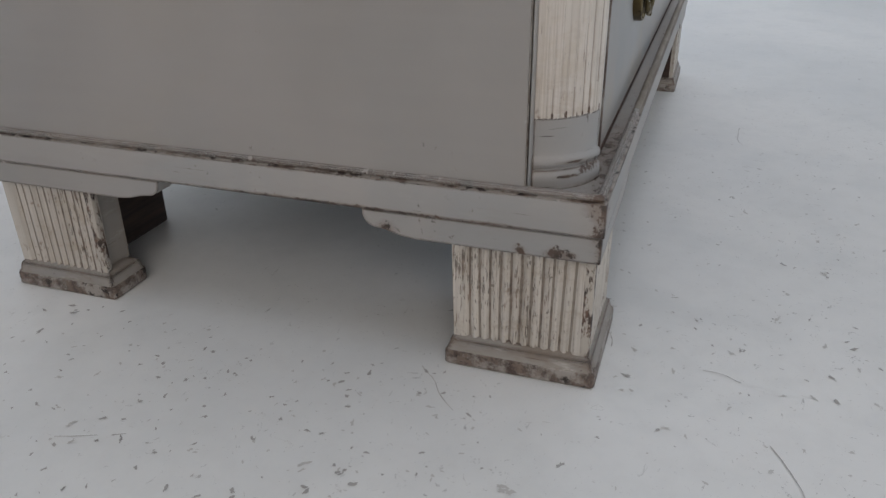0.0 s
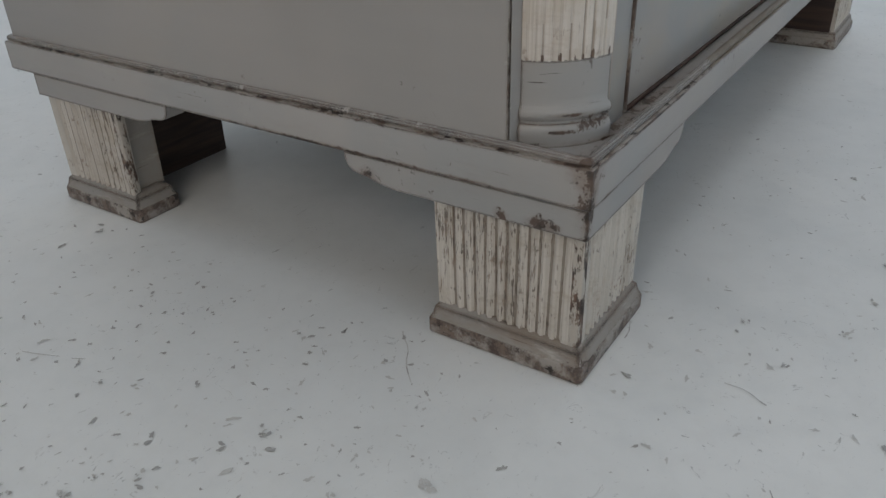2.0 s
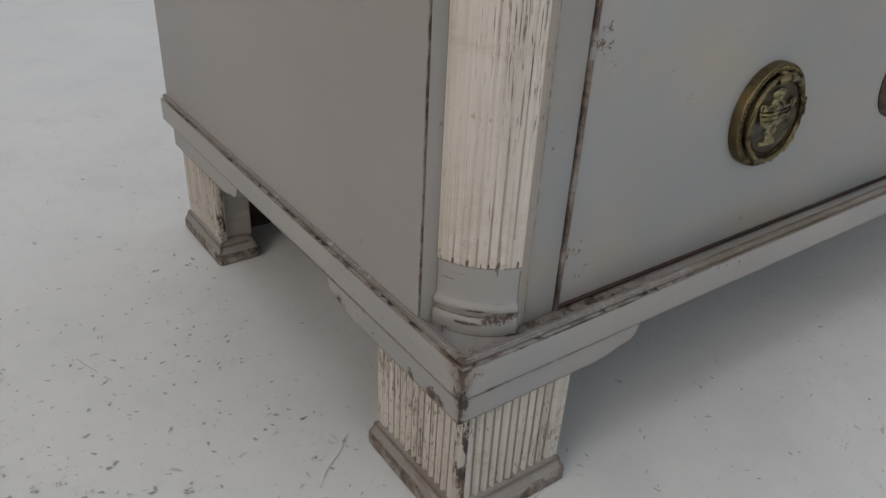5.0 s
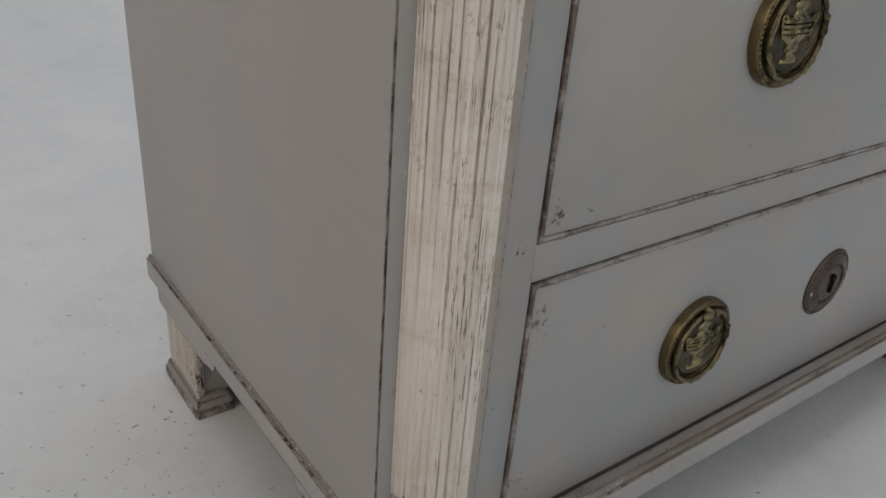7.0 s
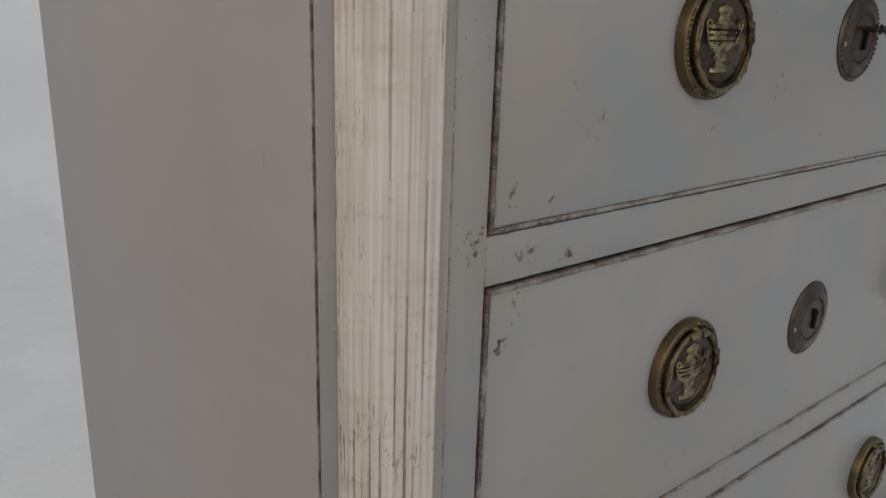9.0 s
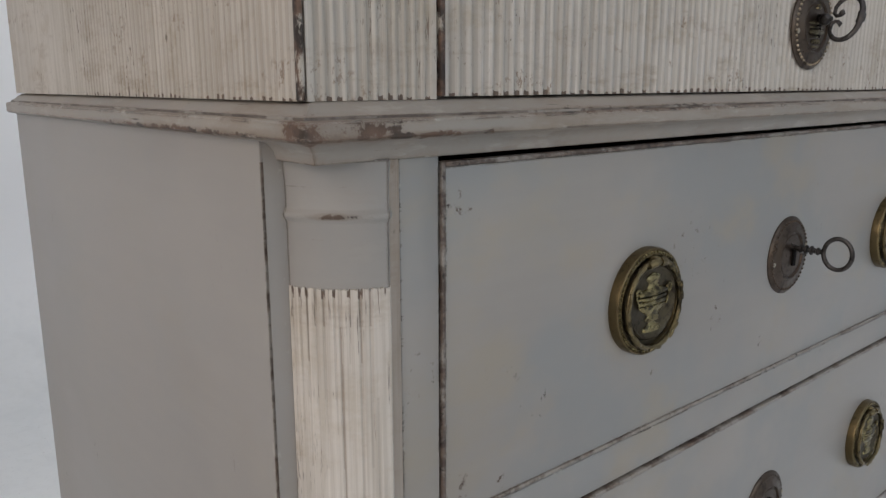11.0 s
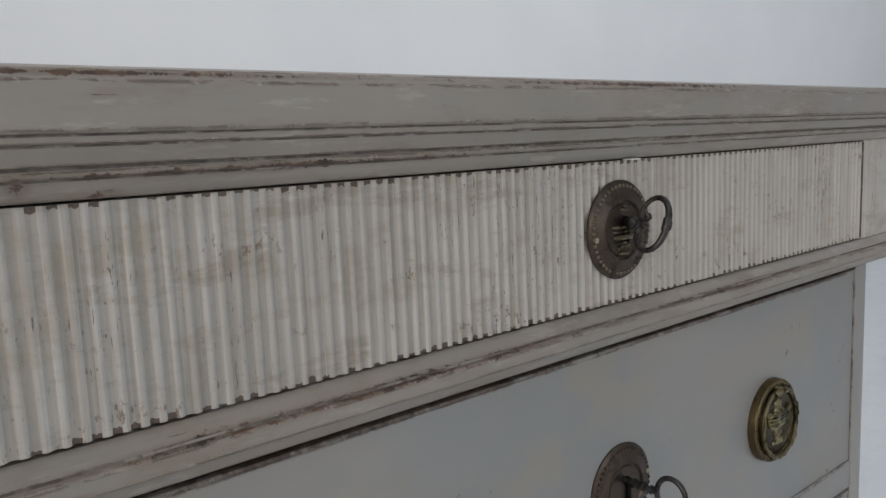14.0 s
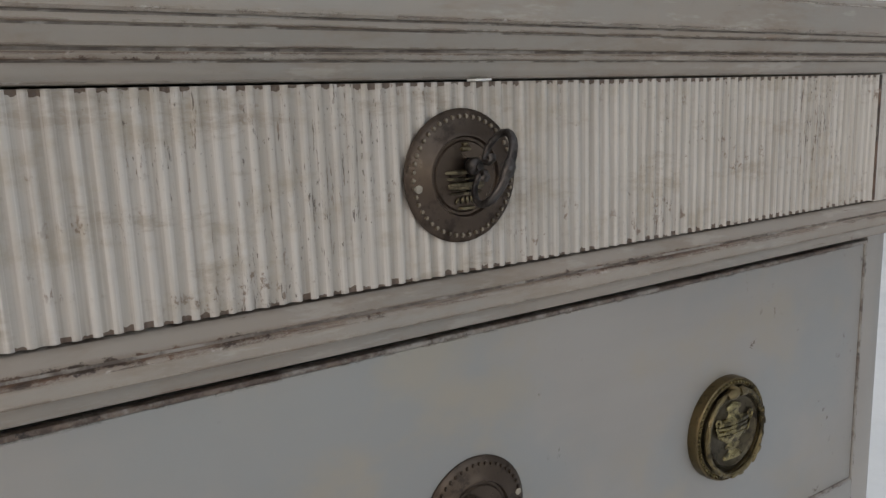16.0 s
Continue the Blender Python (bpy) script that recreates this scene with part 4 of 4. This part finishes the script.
def ring_pull():
    """Leaf-wrapped ring that hangs from a lug at the plate's top and rests round the boss."""
    bm = bmesh.new()

    def at(a, grow=0.0, out=0.0):
        lean = 0.0076 + 0.0020 * (1 - math.sin(a)) / 2
        return ((0.0280 + grow) * math.cos(a), -lean - out, -0.0008 + (0.0282 + grow) * math.sin(a))
    tube(bm, [at(2 * math.pi * k / 72) for k in range(72)], [0.0017 + 0.0002 * math.sin(2 * math.pi * k / 9) for k in range(72)], 9, True)
    # two thin strands wound round the ring
    for turn in (0.0, math.pi):
        pts = []
        for k in range(144):
            a = 2 * math.pi * k / 144
            w = 7 * a + turn
            pts.append(at(a, 0.0015 * math.cos(w), 0.0015 * math.sin(w)))
        tube(bm, pts, 0.00045, 5, True)
    # long pointed leaves, in pairs at the sides and the foot
    for centre in (10, 90 + 180, 170, 225, 315):
        for side_turn in (-1, 1):
            a = radians(centre + 5 * side_turn)
            m = Matrix.Translation(at(a, 0.0002, 0.0016)) @ Matrix.Rotation(-a + 0.25 * side_turn, 4, "Y") @ Matrix.Diagonal((0.0014, 0.0009, 0.0042, 1))
            bmesh.ops.create_uvsphere(bm, u_segments=8, v_segments=6, radius=1.0, matrix=m)
    for dx in (-0.0052, 0.0052):
        tube(bm, [(dx * 1.7, -0.0086, 0.0252), (dx, -0.0096, 0.0266), (dx * 0.25, -0.0098, 0.0268)], [0.0024, 0.0034, 0.0026], 10)
    tube(bm, [(0, -0.002, 0.0286), (0, -0.0088, 0.0274), (0, -0.0110, 0.0256)], [0.0026, 0.0028, 0.0016], 10)
    return bm


def escutcheon(bead=0.0012):
    bm = bmesh.new()
    R = 0.0312
    lathe(bm, [(R, 0.0), (R + 0.0001, 0.0008), (R - 0.0008, 0.0016), (R - 0.0028, 0.0022), (0.0262, 0.0030), (0.0215, 0.0035), (0.0198, 0.0046), (0.0188, 0.0046), (0.0180, 0.0030), (0.0168, 0.0030), (0.0160, 0.0038), (0.0, 0.0044)], seg=48, mat=1)
    for k in range(46):
        a = 2 * math.pi * k / 46
        ball(bm, (0.0276 * math.cos(a), -0.0022 - bead * 0.5, 0.0276 * math.sin(a)), bead, 5)
    return bm


def urn_plaque():
    """Worn urn on the key plate: banded bowl, fluted foot and a small lid."""
    bm = bmesh.new()
    for z, w, r in ((0.0022, 0.0112, 0.0011), (-0.0008, 0.0106, 0.0008), (-0.0042, 0.0098, 0.0021), (-0.0076, 0.0092, 0.0007), (-0.0146, 0.0046, 0.0009), (0.0128, 0.0024, 0.0011), (0.0150, 0.0014, 0.0008)):
        tube(bm, [(-w, -0.0036, z), (-w * 0.7, -0.0050, z), (0, -0.0054, z), (w * 0.7, -0.0050, z), (w, -0.0036, z)], [r * 0.6, r, r, r, r * 0.6], 8)
    for k in range(5):
        m = Matrix.Translation((-0.0052 + 0.0026 * k, -0.0046, -0.0108)) @ Matrix.Rotation(0.32 * (2 - k), 4, "Y") @ Matrix.Diagonal((0.0010, 0.0008, 0.0020, 1))
        bmesh.ops.create_uvsphere(bm, u_segments=7, v_segments=5, radius=1.0, matrix=m)
    return bm


def keyhole():
    bm = bmesh.new()
    lathe(bm, [(0.0031, 0.0034), (0.0031, 0.0060)], (0.002, 0, 0.0056), 16)
    box(bm, 0.0002, 0.0038, -0.0060, -0.0034, -0.0082, 0.0050)
    return bm


PLATE = part("handle_plate", handle_plate(), [BRASS_BRIGHT, BRASS_RIM, BRASS_FIELD], None, "", 40)
MEDAL = part("medallion", medallion(), [BRASS_BRIGHT, BRASS_FIELD], None, "", 40)
RING = part("ring_pull", ring_pull(), BRASS, None, "", 50)
ESC = part("escutcheon", escutcheon(), [BRONZE_BEAD, BRONZE], None, "", 40)
ESC_WORN = part("escutcheon", escutcheon(0.0011), [BRONZE, BRONZE], None, "", 40)
ESC_DULL = part("escutcheon", escutcheon(0.0007), [BRONZE, BRONZE], None, "", 40)
PLAQUE = part("urn_relief", urn_plaque(), BRASS_DARK, None, "", 40)
HOLE = part("keyhole", keyhole(), HOLLOW, None, "", 40)
bm = bmesh.new()
lathe(bm, [(0.0019, 0.002), (0.0019, 0.0034), (0.0012, 0.0038)], (-0.0252, 0, -0.0040), 12)
PIN = part("nail", bm, NAIL, None, "pale nail head", 40)
SAMPLES = (PLATE, MEDAL, RING, ESC, ESC_WORN, ESC_DULL, PLAQUE, HOLE, PIN)


def fit_on(sample, parent, x, y, z, turn=0.0, label=""):
    ob = new(sample.name.split(".")[0], sample.data)
    ob.matrix_basis = pose(x, y, z, 0, turn, 0)
    ob.parent = parent
    return tagged(ob, label)


KX = 0.4395


def drawer(z0, z1, handles, kx, kz, plate):
    x0, x1, B = 0.0822, 0.8075, 0.0027
    bm = bmesh.new()
    box(bm, x0 + B + 0.0001, x1 - B - 0.0001, YF, 0.044, z0 + B + 0.0001, z1 - B - 0.0001, 0.0006)
    front = part("drawer", bm, GREY, chest, "grey drawer front with brass ring pulls", 40)
    # the strip below the waist is browner for its wear and its shade
    brown = z1 > 0.7
    for dims in ((x0, x0 + B, z0, z1), (x1 - B, x1, z0, z1), (x0 + B, x1 - B, z0, z0 + B), (x0 + B, x1 - B, z1 - B, z1)):
        # dark wood on the lowest strip paints the shaded gap under the drawer
        boxed("beading", (dims[0], dims[1], YF - 0.0010, YF + 0.0050, dims[2], dims[3]), WOOD if dims[3] < 0.14 else BEAD if dims[1] < 0.1 or (brown and dims[2] > 0.7) else BEAD_PALE, front, "thin beading rubbed brown, lowest strip dark for the gap's shade", 0.0009)
    for x, hz in handles:
        fit_on(PLATE, front, x, YF, hz, rng.uniform(-3, 3), "round aged brass back plate")
        fit_on(MEDAL, front, x, YF - 0.0002, hz, 0, "dark brass medallion with an urn")
        fit_on(RING, front, x, YF - 0.001, hz, rng.uniform(-2, 2), "cast brass ring pull")
    fit_on(plate, front, kx, YF, kz, 0, "round brown bronze key plate")
    fit_on(HOLE, front, kx, YF, kz)
    fit_on(PIN, front, kx, YF, kz)
    fit_on(PIN, front, kx + 0.0515, YF, kz + 0.009)
    return front


drawer(0.1296, 0.3166, ((0.2520, 0.2250), (0.6400, 0.2250)), 0.4335, 0.2230, ESC_DULL)
drawer(0.3430, 0.5364, ((0.2645, 0.4458), (0.6430, 0.4450)), 0.4440, 0.4393, ESC_DULL)
drawer(0.5656, 0.7575, ((0.2515, 0.6580), (0.6455, 0.6533)), 0.4450, 0.6593, ESC_WORN)


def top_drawer():
    bm = bmesh.new()
    x0, x1 = 0.0785, 0.8055
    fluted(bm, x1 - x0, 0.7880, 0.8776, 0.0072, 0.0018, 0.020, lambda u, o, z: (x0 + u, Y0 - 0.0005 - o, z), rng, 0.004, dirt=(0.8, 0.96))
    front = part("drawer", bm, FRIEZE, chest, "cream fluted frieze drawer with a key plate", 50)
    boxed("drawer_edge", (x0 - 0.0004, x0 + 0.0026, Y0 - 0.0013, 0.030, 0.7880, 0.8776), STRIP, front, "drawer edge rubbed to brown wood", 0.0008)
    boxed("drawer_edge", (x1 - 0.0026, x1 + 0.0004, Y0 - 0.0013, 0.030, 0.7880, 0.8776), STRIP, front, "drawer edge rubbed to brown wood", 0.0008)
    fit_on(ESC, front, KX, Y0 - 0.001, 0.8345, 0, "round brown bronze key plate")
    fit_on(PLAQUE, front, KX, Y0 - 0.001, 0.8345)
    fit_on(HOLE, front, KX, Y0 - 0.001, 0.8345)
    fit_on(PIN, front, KX, Y0 - 0.001, 0.8345)


top_drawer()
for ob in SAMPLES:
    bpy.data.objects.remove(ob)


# ---- the two keys ----
def scroll_key():
    """Key whose bow is an open ring that curls inwards at both ends, tied by a knot."""
    key = thing("key", "dark iron key with a scrolled bow in the top drawer lock", "key", "keys in the locks", (KX + 0.001, Y0 - 0.0035, 0.8392))
    key.rotation_euler = (0, radians(25), 0)
    bm = bmesh.new()
    tube(bm, [(0, 0.006, 0), (0, -0.012, 0)], 0.0020, 10)
    part("shaft", bm, IRON, key, "", 50)
    bm = bmesh.new()
    ball(bm, (0, -0.0072, 0), 0.0044, 12)
    part("collar", bm, IRON, key, "", 60)
    for s in (1, -1):
        bm = bmesh.new()
        pts = [(0, -0.0175, s * 0.0052), (0, -0.0188, s * 0.0040), (0, -0.0172, s * 0.0024), (0, -0.0148, s * 0.0022), (0, -0.0128, s * 0.0040)]
        for k in range(10):
            a = radians(150 - 150 * k / 9)
            pts.append((0, -0.0218 - 0.0106 * math.cos(a), s * 0.0170 * math.sin(a) ** 0.85 if k < 9 else s * 0.0006))
        tube(bm, pts, [0.0022 - 0.0004 * k for k in range(2)] + [0.0014] * 3 + [0.0015 + 0.0007 * k / 9 for k in range(10)], 8)
        part("bow", bm, IRON, key, "", 50)
    bm = bmesh.new()
    tube(bm, [(0, -0.0312, 0.0042), (0, -0.0324, 0.0014), (0, -0.0324, -0.0014), (0, -0.0312, -0.0042)], [0.0022, 0.0030, 0.0030, 0.0022], 8)
    part("bow_knot", bm, IRON, key, "", 50)


def ring_key():
    key = thing("key", "dark iron key with a round bow in the second drawer lock", "key", "keys in the locks", (0.4450, YF - 0.004, 0.6660))
    bm = bmesh.new()
    tube(bm, [(0, 0.006, 0), (0, -0.024, 0)], 0.0020, 10)
    part("shaft", bm, IRON, key, "", 50)
    for y, r in ((-0.0075, 0.0036), (-0.0115, 0.0036), (-0.0155, 0.0036), (-0.0205, 0.0030)):
        bm = bmesh.new()
        lathe(bm, [(0.0018, -0.0014), (r, -0.0006), (r, 0.0006), (0.0018, 0.0014)], (0, y, 0), 14)
        part("collar", bm, IRON, key, "", 40)
    bm = bmesh.new()
    tube(bm, [(0, -0.0352 + 0.0106 * math.cos(2 * math.pi * k / 28), 0.0120 * math.sin(2 * math.pi * k / 28)) for k in range(28)], 0.0018, 8, True)
    part("bow", bm, IRON, key, "", 50)


scroll_key()
ring_key()
